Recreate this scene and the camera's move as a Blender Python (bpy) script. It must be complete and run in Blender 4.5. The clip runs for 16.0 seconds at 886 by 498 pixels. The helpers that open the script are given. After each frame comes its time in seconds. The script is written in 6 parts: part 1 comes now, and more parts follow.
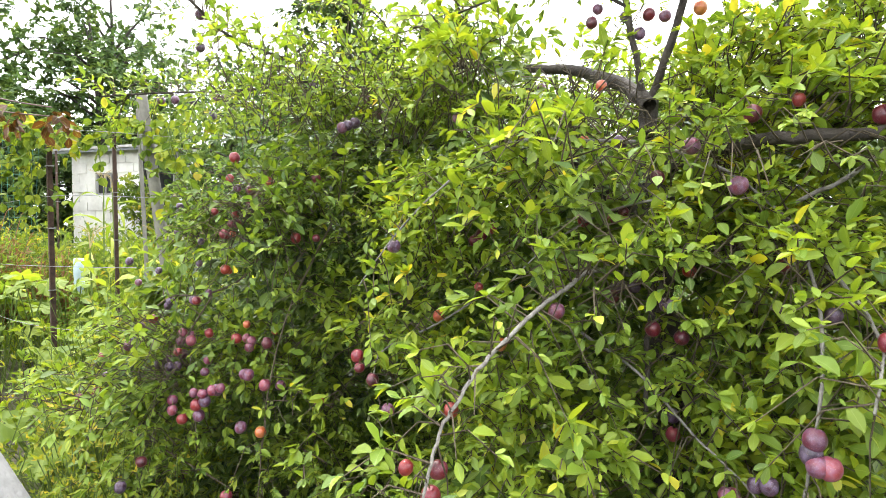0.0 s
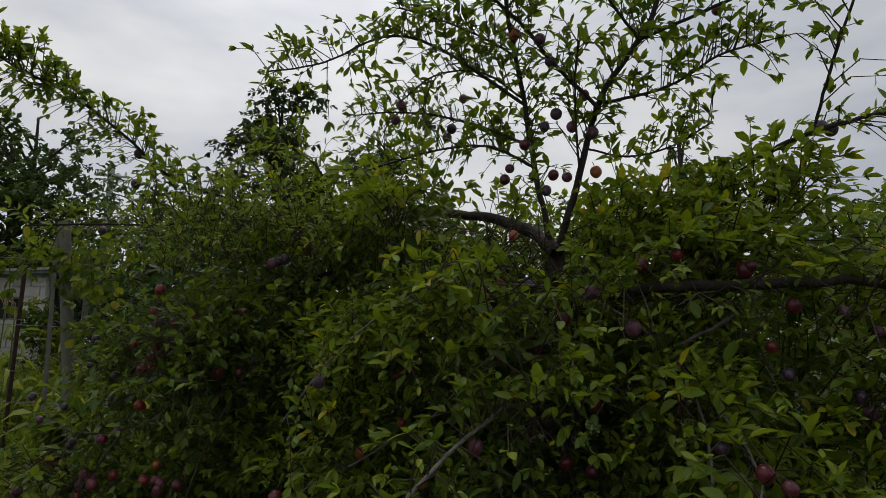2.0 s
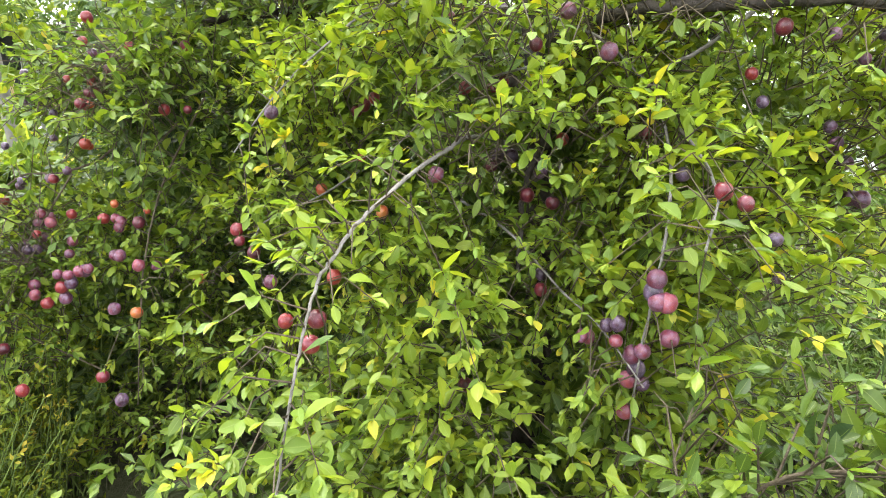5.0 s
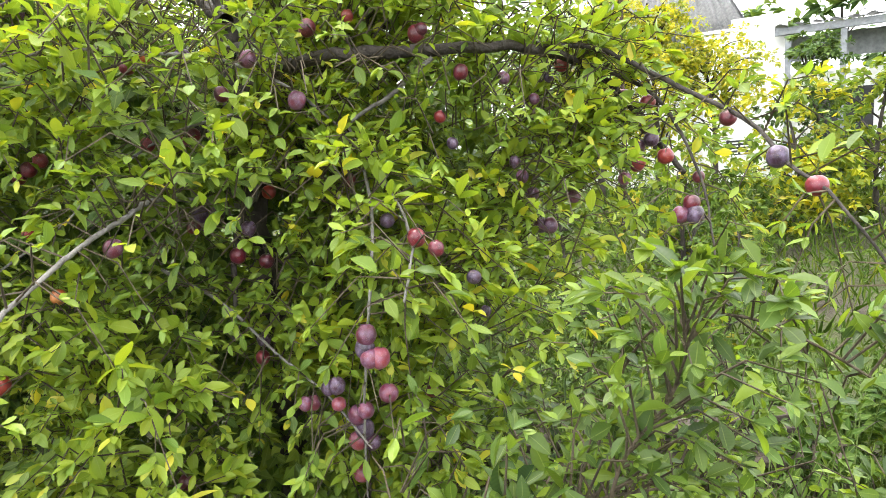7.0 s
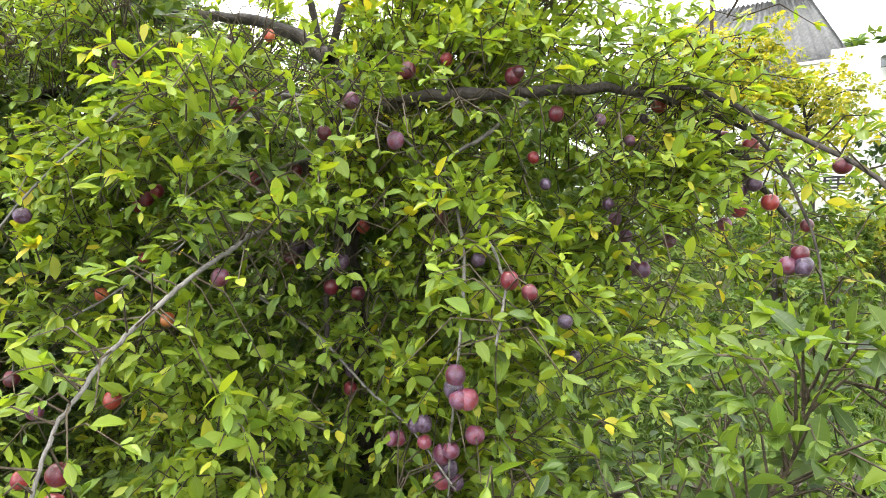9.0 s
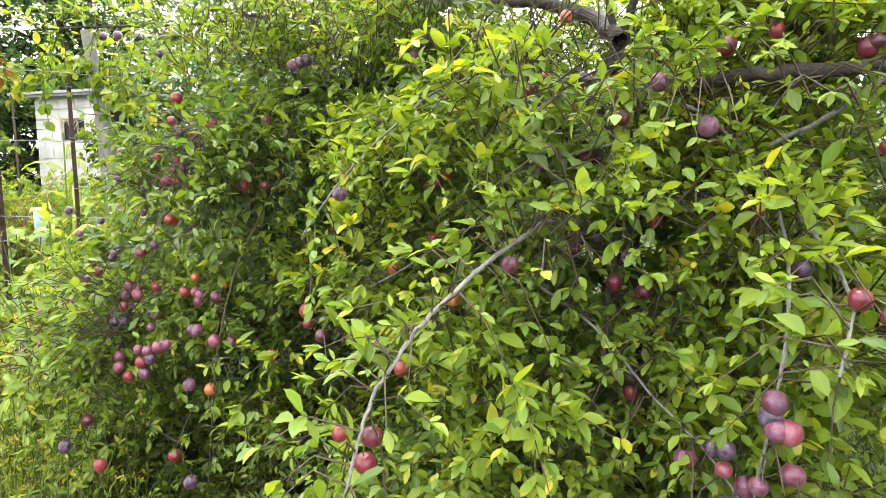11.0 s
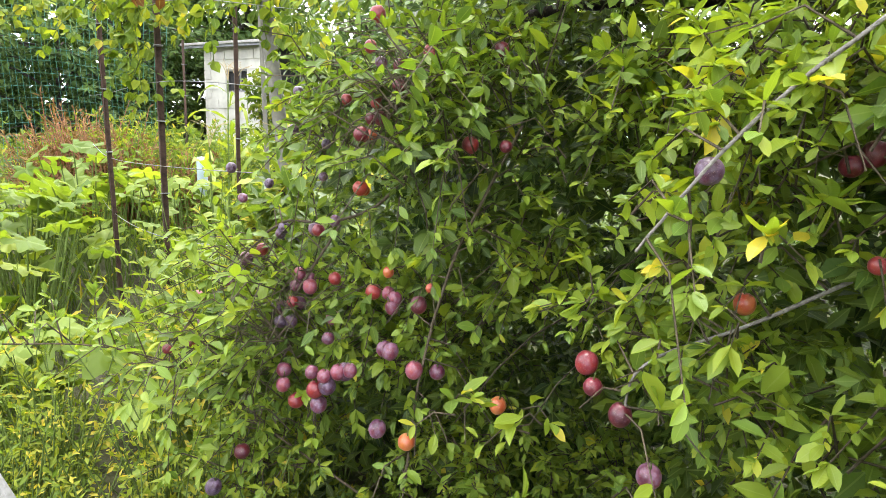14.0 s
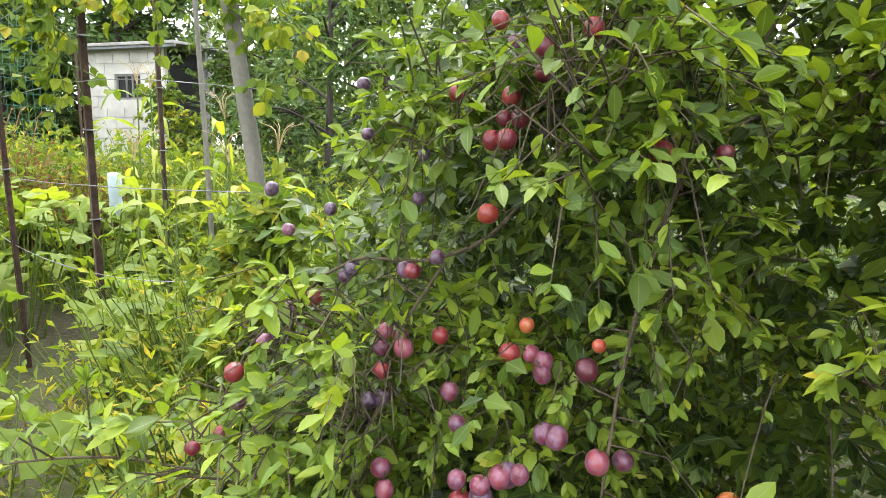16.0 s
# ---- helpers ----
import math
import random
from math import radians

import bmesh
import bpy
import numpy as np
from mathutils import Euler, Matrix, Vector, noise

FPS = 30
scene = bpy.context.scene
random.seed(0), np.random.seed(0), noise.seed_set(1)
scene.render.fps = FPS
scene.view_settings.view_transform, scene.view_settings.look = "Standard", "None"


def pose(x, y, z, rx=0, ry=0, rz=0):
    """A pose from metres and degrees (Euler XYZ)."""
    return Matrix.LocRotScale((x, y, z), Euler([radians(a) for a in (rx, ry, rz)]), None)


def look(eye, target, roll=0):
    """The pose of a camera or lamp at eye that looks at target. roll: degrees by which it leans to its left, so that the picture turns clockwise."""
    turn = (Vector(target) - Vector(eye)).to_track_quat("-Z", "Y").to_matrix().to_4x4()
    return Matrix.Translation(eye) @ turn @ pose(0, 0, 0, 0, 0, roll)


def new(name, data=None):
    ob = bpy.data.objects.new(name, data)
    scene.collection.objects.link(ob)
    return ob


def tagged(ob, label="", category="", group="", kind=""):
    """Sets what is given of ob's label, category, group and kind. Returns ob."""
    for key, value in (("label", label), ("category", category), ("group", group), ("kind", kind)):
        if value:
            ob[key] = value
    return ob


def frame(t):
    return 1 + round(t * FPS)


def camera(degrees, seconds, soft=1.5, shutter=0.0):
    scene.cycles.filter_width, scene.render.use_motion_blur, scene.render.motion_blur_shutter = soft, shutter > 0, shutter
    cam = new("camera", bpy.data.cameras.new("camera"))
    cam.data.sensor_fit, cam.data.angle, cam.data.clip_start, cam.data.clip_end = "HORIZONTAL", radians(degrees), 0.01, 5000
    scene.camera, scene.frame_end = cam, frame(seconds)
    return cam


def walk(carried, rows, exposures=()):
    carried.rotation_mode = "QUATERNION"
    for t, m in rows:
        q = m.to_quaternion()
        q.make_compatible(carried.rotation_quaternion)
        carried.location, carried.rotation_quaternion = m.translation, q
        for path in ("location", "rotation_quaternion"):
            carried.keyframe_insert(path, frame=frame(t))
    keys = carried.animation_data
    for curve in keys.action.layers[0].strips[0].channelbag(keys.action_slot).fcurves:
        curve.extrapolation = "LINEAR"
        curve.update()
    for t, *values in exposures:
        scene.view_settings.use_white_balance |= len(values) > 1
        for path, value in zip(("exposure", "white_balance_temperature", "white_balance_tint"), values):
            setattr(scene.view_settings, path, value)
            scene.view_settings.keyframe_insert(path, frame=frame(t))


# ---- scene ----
cam = camera(72.6, 16.0, soft=0.85)
ROWS = [
    (0.0, (0.06, 0.04, 1.597), (-0.11, 2.031, 1.53), -0.3),
    (0.5, (0.037, -0.04, 1.615), (-0.029, 1.958, 1.677), -0.1),
    (1.0, (0.052, -0.057, 1.643), (0.057, 1.925, 1.91), 0.6),
    (1.5, (0.07, -0.058, 1.635), (0.105, 1.883, 2.115), 0.8),
    (2.0, (0.069, -0.073, 1.618), (0.143, 1.894, 1.974), -0.0),
    (2.5, (0.076, -0.045, 1.598), (0.16, 1.95, 1.715), -0.0),
    (3.0, (0.085, -0.006, 1.587), (0.142, 1.993, 1.554), -0.1),
    (3.2, (0.079, 0.003, 1.587), (0.126, 2.001, 1.506), 0.5),
    (5.3, (0.105, 0.026, 1.486), (0.356, 1.97, 1.088), 0.8),
    (5.5, (0.143, 0.042, 1.487), (0.507, 1.965, 1.077), 0.5),
    (6.0, (0.214, 0.05, 1.498), (0.859, 1.901, 1.097), -1.1),
    (6.5, (0.264, 0.058, 1.518), (1.049, 1.86, 1.147), -2.3),
    (7.0, (0.307, 0.07, 1.534), (1.148, 1.862, 1.247), -3.5),
    (7.5, (0.307, 0.076, 1.55), (1.13, 1.888, 1.352), -3.6),
    (8.0, (0.294, 0.079, 1.557), (1.075, 1.912, 1.381), -2.9),
    (8.2, (0.287, 0.081, 1.556), (1.04, 1.926, 1.382), -2.7),
    (10.3, (0.193, 0.105, 1.6), (0.501, 2.068, 1.375), -1.0),
    (10.5, (0.171, 0.117, 1.598), (0.396, 2.091, 1.37), -0.8),
    (11.0, (0.143, 0.171, 1.59), (0.024, 2.153, 1.354), -0.3),
    (11.5, (0.166, 0.249, 1.56), (-0.198, 2.205, 1.359), 0.8),
    (12.0, (0.182, 0.317, 1.552), (-0.369, 2.223, 1.303), 1.2),
    (12.5, (0.067, 0.431, 1.561), (-0.529, 2.314, 1.246), 0.6),
    (13.0, (-0.138, 0.619, 1.597), (-0.63, 2.536, 1.305), 0.4),
    (13.5, (-0.243, 0.722, 1.601), (-0.743, 2.631, 1.277), 1.5),
    (14.0, (-0.364, 0.88, 1.579), (-0.892, 2.775, 1.216), 2.1),
    (14.5, (-0.551, 0.983, 1.575), (-1.012, 2.903, 1.254), 1.3),
    (15.0, (-0.736, 1.082, 1.583), (-0.864, 3.057, 1.295), -0.1),
    (15.5, (-0.857, 1.135, 1.574), (-1.018, 3.103, 1.255), 1.5),
    (16.0, (-0.976, 1.19, 1.561), (-1.174, 3.153, 1.234), 1.2),
]
EXPOSURES = [(0.0, 2.56), (0.5, 2.34), (1.0, 1.12), (1.5, -0.45), (2.0, -0.85), (2.5, -0.22), (3.0, 0.72), (3.3, 1.2), (5.3, 2.82), (6.5, 2.70), (8.0, 2.33), (10.5, 2.68), (12.5, 2.7), (16.0, 2.47)]
walk(cam, [(t, look(eye, aim, roll)) for t, eye, aim, roll in ROWS], EXPOSURES)

# ---- sky and sun: a bright overcast day ----
world = bpy.data.worlds.new("overcast_sky")
scene.world = world
world.use_nodes = True
wn, wl = world.node_tree.nodes, world.node_tree.links
wn.clear()
sky = wn.new("ShaderNodeTexSky")
sky.sky_type, sky.sun_disc = "NISHITA", False
sky.sun_elevation, sky.sun_rotation = radians(58), radians(-8)
sky.air_density, sky.dust_density = 1.0, 6.0
grey = wn.new("ShaderNodeHueSaturation")
grey.inputs["Saturation"].default_value = 0.08
wtc = wn.new("ShaderNodeTexCoord")
wmap = wn.new("ShaderNodeMapping")
wmap.inputs["Scale"].default_value = (1.0, 1.0, 3.0)
clouds = wn.new("ShaderNodeTexNoise")
clouds.inputs["Scale"].default_value, clouds.inputs["Detail"].default_value, clouds.inputs["Roughness"].default_value = 2.2, 5.0, 0.5
cloud_ramp = wn.new("ShaderNodeValToRGB")
cloud_ramp.color_ramp.elements[0].position, cloud_ramp.color_ramp.elements[0].color = 0.32, (0.62, 0.66, 0.74, 1)
cloud_ramp.color_ramp.elements[1].position, cloud_ramp.color_ramp.elements[1].color = 0.68, (1.1, 1.1, 1.1, 1)
cmix = wn.new("ShaderNodeMix")
cmix.data_type, cmix.blend_type = "RGBA", "MULTIPLY"
cmix.inputs[0].default_value = 1.0
back = wn.new("ShaderNodeBackground")
back.inputs["Strength"].default_value = 0.15
wout = wn.new("ShaderNodeOutputWorld")
wl.new(wtc.outputs["Generated"], wmap.inputs["Vector"])
wl.new(wmap.outputs[0], clouds.inputs["Vector"])
wl.new(clouds.outputs["Fac"], cloud_ramp.inputs[0])
veil = wn.new("ShaderNodeMix")
veil.data_type = "RGBA"
veil.inputs[0].default_value = 0.55
veil.inputs[7].default_value = (10.6, 10.6, 10.5, 1)
wl.new(sky.outputs[0], grey.inputs["Color"])
wl.new(grey.outputs[0], veil.inputs[6])
wl.new(veil.outputs[2], cmix.inputs[6])
wl.new(cloud_ramp.outputs[0], cmix.inputs[7])
wl.new(cmix.outputs[2], back.inputs["Color"])
wl.new(back.outputs[0], wout.inputs["Surface"])
sun = new("sun", bpy.data.lights.new("sun", "SUN"))
sun.data.energy, sun.data.angle, sun.data.color = 0.7, radians(15), (1.0, 0.94, 0.82)
sun.matrix_world = look((-1.2, 3.4, 9.5), (0, 2, 1))


# ---- materials ----
class Mat:
    """A small builder of node materials."""

    def __init__(self, name, rough=0.6, metal=0.0, spec=0.4):
        self.m = bpy.data.materials.new(name)
        self.m.use_nodes = True
        self.t = self.m.node_tree
        self.p = self.t.nodes["Principled BSDF"]
        self.out = self.t.nodes["Material Output"]
        self.p.inputs["Roughness"].default_value = rough
        self.p.inputs["Metallic"].default_value = metal
        self.p.inputs["Specular IOR Level"].default_value = spec
        self.tc = self.t.nodes.new("ShaderNodeTexCoord")

    def node(self, kind):
        return self.t.nodes.new(kind)

    def link(self, a, b):
        self.t.links.new(a, b)

    def noise(self, scale, detail=4.0, rough=0.55, stretch=(1, 1, 1)):
        mp, n = self.node("ShaderNodeMapping"), self.node("ShaderNodeTexNoise")
        mp.inputs["Scale"].default_value = stretch
        n.inputs["Scale"].default_value, n.inputs["Detail"].default_value, n.inputs["Roughness"].default_value = scale, detail, rough
        self.link(self.tc.outputs["Object"], mp.inputs["Vector"])
        self.link(mp.outputs[0], n.inputs["Vector"])
        return n.outputs["Fac"]

    def ramp(self, fac, *stops):
        r = self.node("ShaderNodeValToRGB")
        e = r.color_ramp.elements
        while len(e) < len(stops):
            e.new(0.5)
        for el, (pos, col) in zip(e, stops):
            el.position, el.color = pos, (*col, 1)
        self.link(fac, r.inputs[0])
        return r.outputs[0]

    def mix(self, fac, a, b, blend="MIX"):
        n = self.node("ShaderNodeMix")
        n.data_type, n.blend_type = "RGBA", blend
        for value, key in ((fac, "Factor"), (a, "A"), (b, "B")):
            socket = [s for s in n.inputs if s.name == key and s.enabled][0]
            if isinstance(value, (int, float)):
                socket.default_value = value
            elif isinstance(value, tuple):
                socket.default_value = (*value, 1)
            else:
                self.link(value, socket)
        return [s for s in n.outputs if s.enabled][0]

    def math(self, op, a, b=0.0, clamp=False):
        n = self.node("ShaderNodeMath")
        n.operation, n.use_clamp = op, clamp
        for i, value in enumerate((a, b)):
            if isinstance(value, (int, float)):
                n.inputs[i].default_value = value
            else:
                self.link(value, n.inputs[i])
        return n.outputs[0]

    def colour(self, socket):
        self.link(socket, self.p.inputs["Base Color"])

    def bump(self, height, strength=0.3, distance=0.01):
        b = self.node("ShaderNodeBump")
        b.inputs["Strength"].default_value, b.inputs["Distance"].default_value = strength, distance
        self.link(height, b.inputs["Height"])
        self.link(b.outputs[0], self.p.inputs["Normal"])


def leaf_material(name, stops, translucent=0.2, rough=0.40, random_from="island", spread=0.29, gloss=0.22, cool=0.0):
    k = Mat(name, rough=rough, spec=gloss)
    age = k.node("ShaderNodeAttribute")
    age.attribute_name = "age"
    if random_from == "island":
        rnd = k.node("ShaderNodeNewGeometry").outputs["Random Per Island"]
    else:
        rnd = k.node("ShaderNodeObjectInfo").outputs["Random"]
    fac = k.math("ADD", age.outputs["Fac"], k.math("MULTIPLY", k.math("SUBTRACT", rnd, 0.5), spread), clamp=True)
    col = k.ramp(fac, *stops)
    if cool:
        # some leaves are of a cooler, bluish green
        other = k.math("FRACT", k.math("MULTIPLY", rnd, 23.7))
        col = k.mix(k.math("MULTIPLY", k.math("POWER", other, 1.5), cool), col, k.mix(1.0, col, (0.52, 0.86, 1.9), "MULTIPLY"))
    uv = k.node("ShaderNodeUVMap")
    sep = k.node("ShaderNodeSeparateXYZ")
    k.link(uv.outputs[0], sep.inputs[0])
    rib = k.math("LESS_THAN", k.math("ABSOLUTE", k.math("SUBTRACT", sep.outputs[1], 0.5)), 0.035)
    wave = k.node("ShaderNodeTexWave")
    wave.wave_type, wave.inputs["Scale"].default_value, wave.inputs["Distortion"].default_value = "BANDS", 3.2, 1.5
    k.link(uv.outputs[0], wave.inputs["Vector"])
    grain = k.noise(60.0, 3.0)
    col = k.mix(k.math("MULTIPLY", wave.outputs["Fac"], 0.03), col, (0.20, 0.26, 0.08))
    col = k.mix(k.math("MULTIPLY", grain, 0.14), col, (0.05, 0.09, 0.015))
    col = k.mix(k.math("MULTIPLY", rib, 0.25), col, (0.25, 0.31, 0.10))
    k.colour(col)
    k.bump(k.math("ADD", k.math("MULTIPLY", wave.outputs["Fac"], 0.15), grain), 0.2, 0.003)
    tr = k.node("ShaderNodeBsdfTranslucent")
    k.link(k.mix(1.0, col, (1.9, 1.8, 0.6), "MULTIPLY"), tr.inputs["Color"])
    ms = k.node("ShaderNodeMixShader")
    ms.inputs[0].default_value = translucent
    k.link(k.p.outputs[0], ms.inputs[1])
    k.link(tr.outputs[0], ms.inputs[2])
    k.link(ms.outputs[0], k.out.inputs["Surface"])
    return k.m


# the darkest greens also serve the inner leaves, as painted shade
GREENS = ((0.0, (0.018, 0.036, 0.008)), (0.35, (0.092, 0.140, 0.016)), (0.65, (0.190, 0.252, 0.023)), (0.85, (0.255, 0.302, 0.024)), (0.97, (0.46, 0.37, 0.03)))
M_LEAF = leaf_material("plum_leaf", GREENS, 0.38, 0.45, spread=0.38, gloss=0.32, cool=0.44)
M_LEAF_ONE = leaf_material("plum_leaf_single", GREENS, 0.38, 0.45, "object", 0.38, 0.32, 0.44)
M_FAR = leaf_material("far_leaf", ((0.0, (0.022, 0.042, 0.017)), (0.5, (0.046, 0.086, 0.026)), (1.0, (0.125, 0.175, 0.04))), translucent=0.2, rough=0.55, gloss=0.08)
M_HERB = leaf_material("herb_leaf", ((0.0, (0.035, 0.07, 0.014)), (0.5, (0.08, 0.125, 0.018)), (0.85, (0.17, 0.205, 0.022)), (1.0, (0.33, 0.27, 0.045))), translucent=0.4, rough=0.5, gloss=0.08)
# a darker copy of herb_leaf, for plants right of and behind the tree
M_HERB_DARK = leaf_material("dark_herb_leaf", ((0.0, (0.016, 0.040, 0.006)), (0.5, (0.042, 0.078, 0.010)), (0.85, (0.088, 0.125, 0.015)), (1.0, (0.22, 0.19, 0.03))), translucent=0.22, rough=0.5, gloss=0.08)
M_YELLOW = leaf_material("yellow_leaf", ((0.0, (0.07, 0.15, 0.03)), (0.35, (0.11, 0.16, 0.018)), (0.6, (0.21, 0.235, 0.008)), (1.0, (0.42, 0.36, 0.008))), translucent=0.25)
M_DRY = leaf_material("dry_leaf", ((0.0, (0.05, 0.023, 0.011)), (0.6, (0.13, 0.065, 0.03)), (1.0, (0.24, 0.155, 0.07))), translucent=0.2, rough=0.8)
M_RUST_LEAF = leaf_material("red_vine_leaf", ((0.0, (0.03, 0.010, 0.007)), (0.6, (0.07, 0.022, 0.012)), (1.0, (0.11, 0.055, 0.02))), translucent=0.3)


def bark(name, dark, light, scale=18.0):
    k = Mat(name, rough=0.85, spec=0.2)
    a, b = k.noise(scale, 6.0, 0.65, (1, 1, 0.35)), k.noise(scale * 5, 4.0)
    col = k.ramp(a, (0.3, dark), (0.7, light))
    k.colour(k.mix(k.math("MULTIPLY", b, 0.5), col, tuple(c * 0.5 for c in dark)))
    k.bump(k.math("ADD", a, b), 0.7, 0.01)
    return k.m


M_BARK = bark("plum_bark", (0.022, 0.018, 0.016), (0.085, 0.072, 0.062))
M_BRANCH = bark("grey_branch_bark", (0.10, 0.09, 0.08), (0.27, 0.255, 0.23), 30.0)
M_TWIG = bark("twig_bark", (0.045, 0.034, 0.022), (0.13, 0.105, 0.07), 40.0)
M_STEM = bark("green_stem", (0.07, 0.11, 0.02), (0.15, 0.20, 0.05), 30.0)
M_GREYWOOD = bark("weathered_wood", (0.17, 0.168, 0.165), (0.33, 0.325, 0.32), 9.0)
M_POLE = bark("old_pole_wood", (0.11, 0.105, 0.09), (0.23, 0.22, 0.19), 9.0)
M_PLANK = bark("old_plank", (0.028, 0.021, 0.016), (0.105, 0.083, 0.065), 14.0)


def plum_skin(name, deep, mid, light, bloom):
    k = Mat(name, rough=0.34, spec=0.5)
    rnd = k.node("ShaderNodeObjectInfo").outputs["Random"]
    big = k.noise(1.7, 2.0)
    shade = k.math("ADD", k.math("MULTIPLY", big, 0.7), k.math("MULTIPLY", rnd, 0.5), clamp=True)
    col = k.ramp(shade, (0.25, deep), (0.6, mid), (0.9, light))
    dust = k.ramp(k.noise(2.6, 5.0, 0.65), (0.40, (0, 0, 0)), (0.68, (1, 1, 1)))
    fac = k.math("MULTIPLY", dust, bloom)
    col = k.mix(fac, col, (0.20, 0.16, 0.26))
    speck = k.math("GREATER_THAN", k.noise(34.0, 1.0), 0.70)
    k.colour(k.mix(k.math("MULTIPLY", speck, 0.35), col, (0.5, 0.36, 0.25)))
    k.link(k.math("ADD", k.math("MULTIPLY", fac, 0.5), 0.33), k.p.inputs["Roughness"])
    return k.m


SKINS = {
    "red": plum_skin("red_plum_skin", (0.032, 0.002, 0.006), (0.12, 0.005, 0.012), (0.22, 0.022, 0.016), 0.14),
    "purple": plum_skin("purple_plum_skin", (0.014, 0.006, 0.016), (0.042, 0.009, 0.025), (0.13, 0.018, 0.033), 0.55),
    "pink": plum_skin("pink_plum_skin", (0.050, 0.008, 0.020), (0.125, 0.015, 0.032), (0.22, 0.036, 0.042), 0.42),
    "orange": plum_skin("orange_plum_skin", (0.15, 0.012, 0.010), (0.28, 0.035, 0.014), (0.36, 0.13, 0.03), 0.12),
}

k = Mat("soil_and_grass", rough=0.95, spec=0.1)
patch = k.noise(0.55, 5.0, 0.6)
crumb = k.noise(35.0, 6.0, 0.7)
soil = k.ramp(crumb, (0.3, (0.03, 0.025, 0.019)), (0.7, (0.088, 0.076, 0.06)))
turf = k.ramp(k.noise(9.0, 6.0, 0.7), (0.3, (0.04, 0.062, 0.016)), (0.7, (0.10, 0.125, 0.04)))
k.colour(k.mix(k.ramp(patch, (0.36, (0, 0, 0)), (0.66, (1, 1, 1))), soil, turf))
k.bump(crumb, 0.8, 0.03)
M_GROUND = k.m

k = Mat("whitewashed_block", rough=0.9, spec=0.2)
stain = k.noise(1.6, 6.0, 0.65)
k.colour(k.mix(k.math("MULTIPLY", k.noise(40.0, 4.0), 0.3), k.ramp(stain, (0.3, (0.34, 0.33, 0.30)), (0.6, (0.55, 0.54, 0.50))), (0.4, 0.38, 0.33)))
k.bump(k.noise(60.0), 0.4, 0.01)
M_BLOCK = k.m

k = Mat("white_render", rough=0.85, spec=0.2)
k.colour(k.ramp(k.noise(0.9, 6.0, 0.6), (0.3, (0.60, 0.59, 0.56)), (0.7, (0.72, 0.72, 0.70))))
k.bump(k.noise(50.0), 0.3, 0.008)
M_WHITE = k.m


def plain(name, a, b, rough=0.6, metal=0.0, scale=12.0):
    k = Mat(name, rough=rough, metal=metal)
    f = k.noise(scale, 6.0, 0.65)
    k.colour(k.ramp(f, (0.3, a), (0.7, b)))
    k.bump(f, 0.25, 0.006)
    return k.m


M_RUST = plain("rusty_iron", (0.030, 0.020, 0.015), (0.085, 0.050, 0.036), 0.85, 0.3, 30.0)
M_SLATE = plain("grey_corrugated_sheet", (0.13, 0.13, 0.13), (0.24, 0.24, 0.235), 0.9)
M_ROOF = plain("roof_felt", (0.20, 0.19, 0.18), (0.40, 0.39, 0.37), 0.9)
# near-black, painting the shade in openings and under the shed roof
M_DARK = plain("painted_shade", (0.012, 0.012, 0.014), (0.03, 0.03, 0.032), 0.7)
M_CRATE = plain("black_plastic", (0.015, 0.015, 0.016), (0.04, 0.04, 0.042), 0.45)
M_NET = plain("green_net_cord", (0.02, 0.10, 0.07), (0.04, 0.17, 0.12), 0.6)
M_WIRE = plain("dull_wire", (0.10, 0.10, 0.10), (0.26, 0.26, 0.26), 0.5, 0.8)
M_CONCRETE = plain("pole_concrete", (0.33, 0.33, 0.33), (0.46, 0.46, 0.45), 0.9)
M_BOTTLE = plain("pale_plastic", (0.25, 0.32, 0.35), (0.36, 0.43, 0.46), 0.35)
M_GREYPAINT = plain("grey_boarding", (0.13, 0.14, 0.15), (0.25, 0.26, 0.27), 0.8)


# ---- mesh helpers ----
def mesh_of(name, verts, quads, material, smooth=True, uvs=None, ages=None):
    """A mesh out of arrays: verts (n, 3) and quads (m, 4)."""
    me = bpy.data.meshes.new(name)
    verts, quads = np.asarray(verts, dtype=np.float32), np.asarray(quads, dtype=np.int32)
    me.vertices.add(len(verts))
    me.vertices.foreach_set("co", verts.ravel())
    me.loops.add(quads.size)
    me.loops.foreach_set("vertex_index", quads.ravel())
    me.polygons.add(len(quads))
    me.polygons.foreach_set("loop_start", np.arange(0, quads.size, 4, dtype=np.int32))
    if uvs is not None:
        layer = me.uv_layers.new(name="UVMap")
        layer.data.foreach_set("uv", np.asarray(uvs, dtype=np.float32)[quads.ravel()].ravel())
    if ages is not None:
        me.attributes.new("age", "FLOAT", "POINT").data.foreach_set("value", np.asarray(ages, dtype=np.float32))
    me.update(calc_edges=True)
    me.polygons.foreach_set("use_smooth", np.full(len(quads), smooth))
    me.materials.append(material)
    return me


def thing(name, label, category, at=(0, 0, 0), group="", turn=0.0, kind=""):
    ob = new(name)
    ob.empty_display_size = 0.1
    ob.matrix_world = pose(*at, 0, 0, turn)
    return tagged(ob, label, category, group, kind)


def child(ob, parent):
    ob.parent = parent
    return ob


def part(name, bm, material, parent, label="", smooth=False):
    me = bpy.data.meshes.new(name)
    bm.to_mesh(me)
    bm.free()
    me.materials.append(material)
    if smooth:
        me.polygons.foreach_set("use_smooth", np.full(len(me.polygons), True))
    ob = new(name, me)
    if parent is not None:
        ob.parent = parent
    return tagged(ob, label)


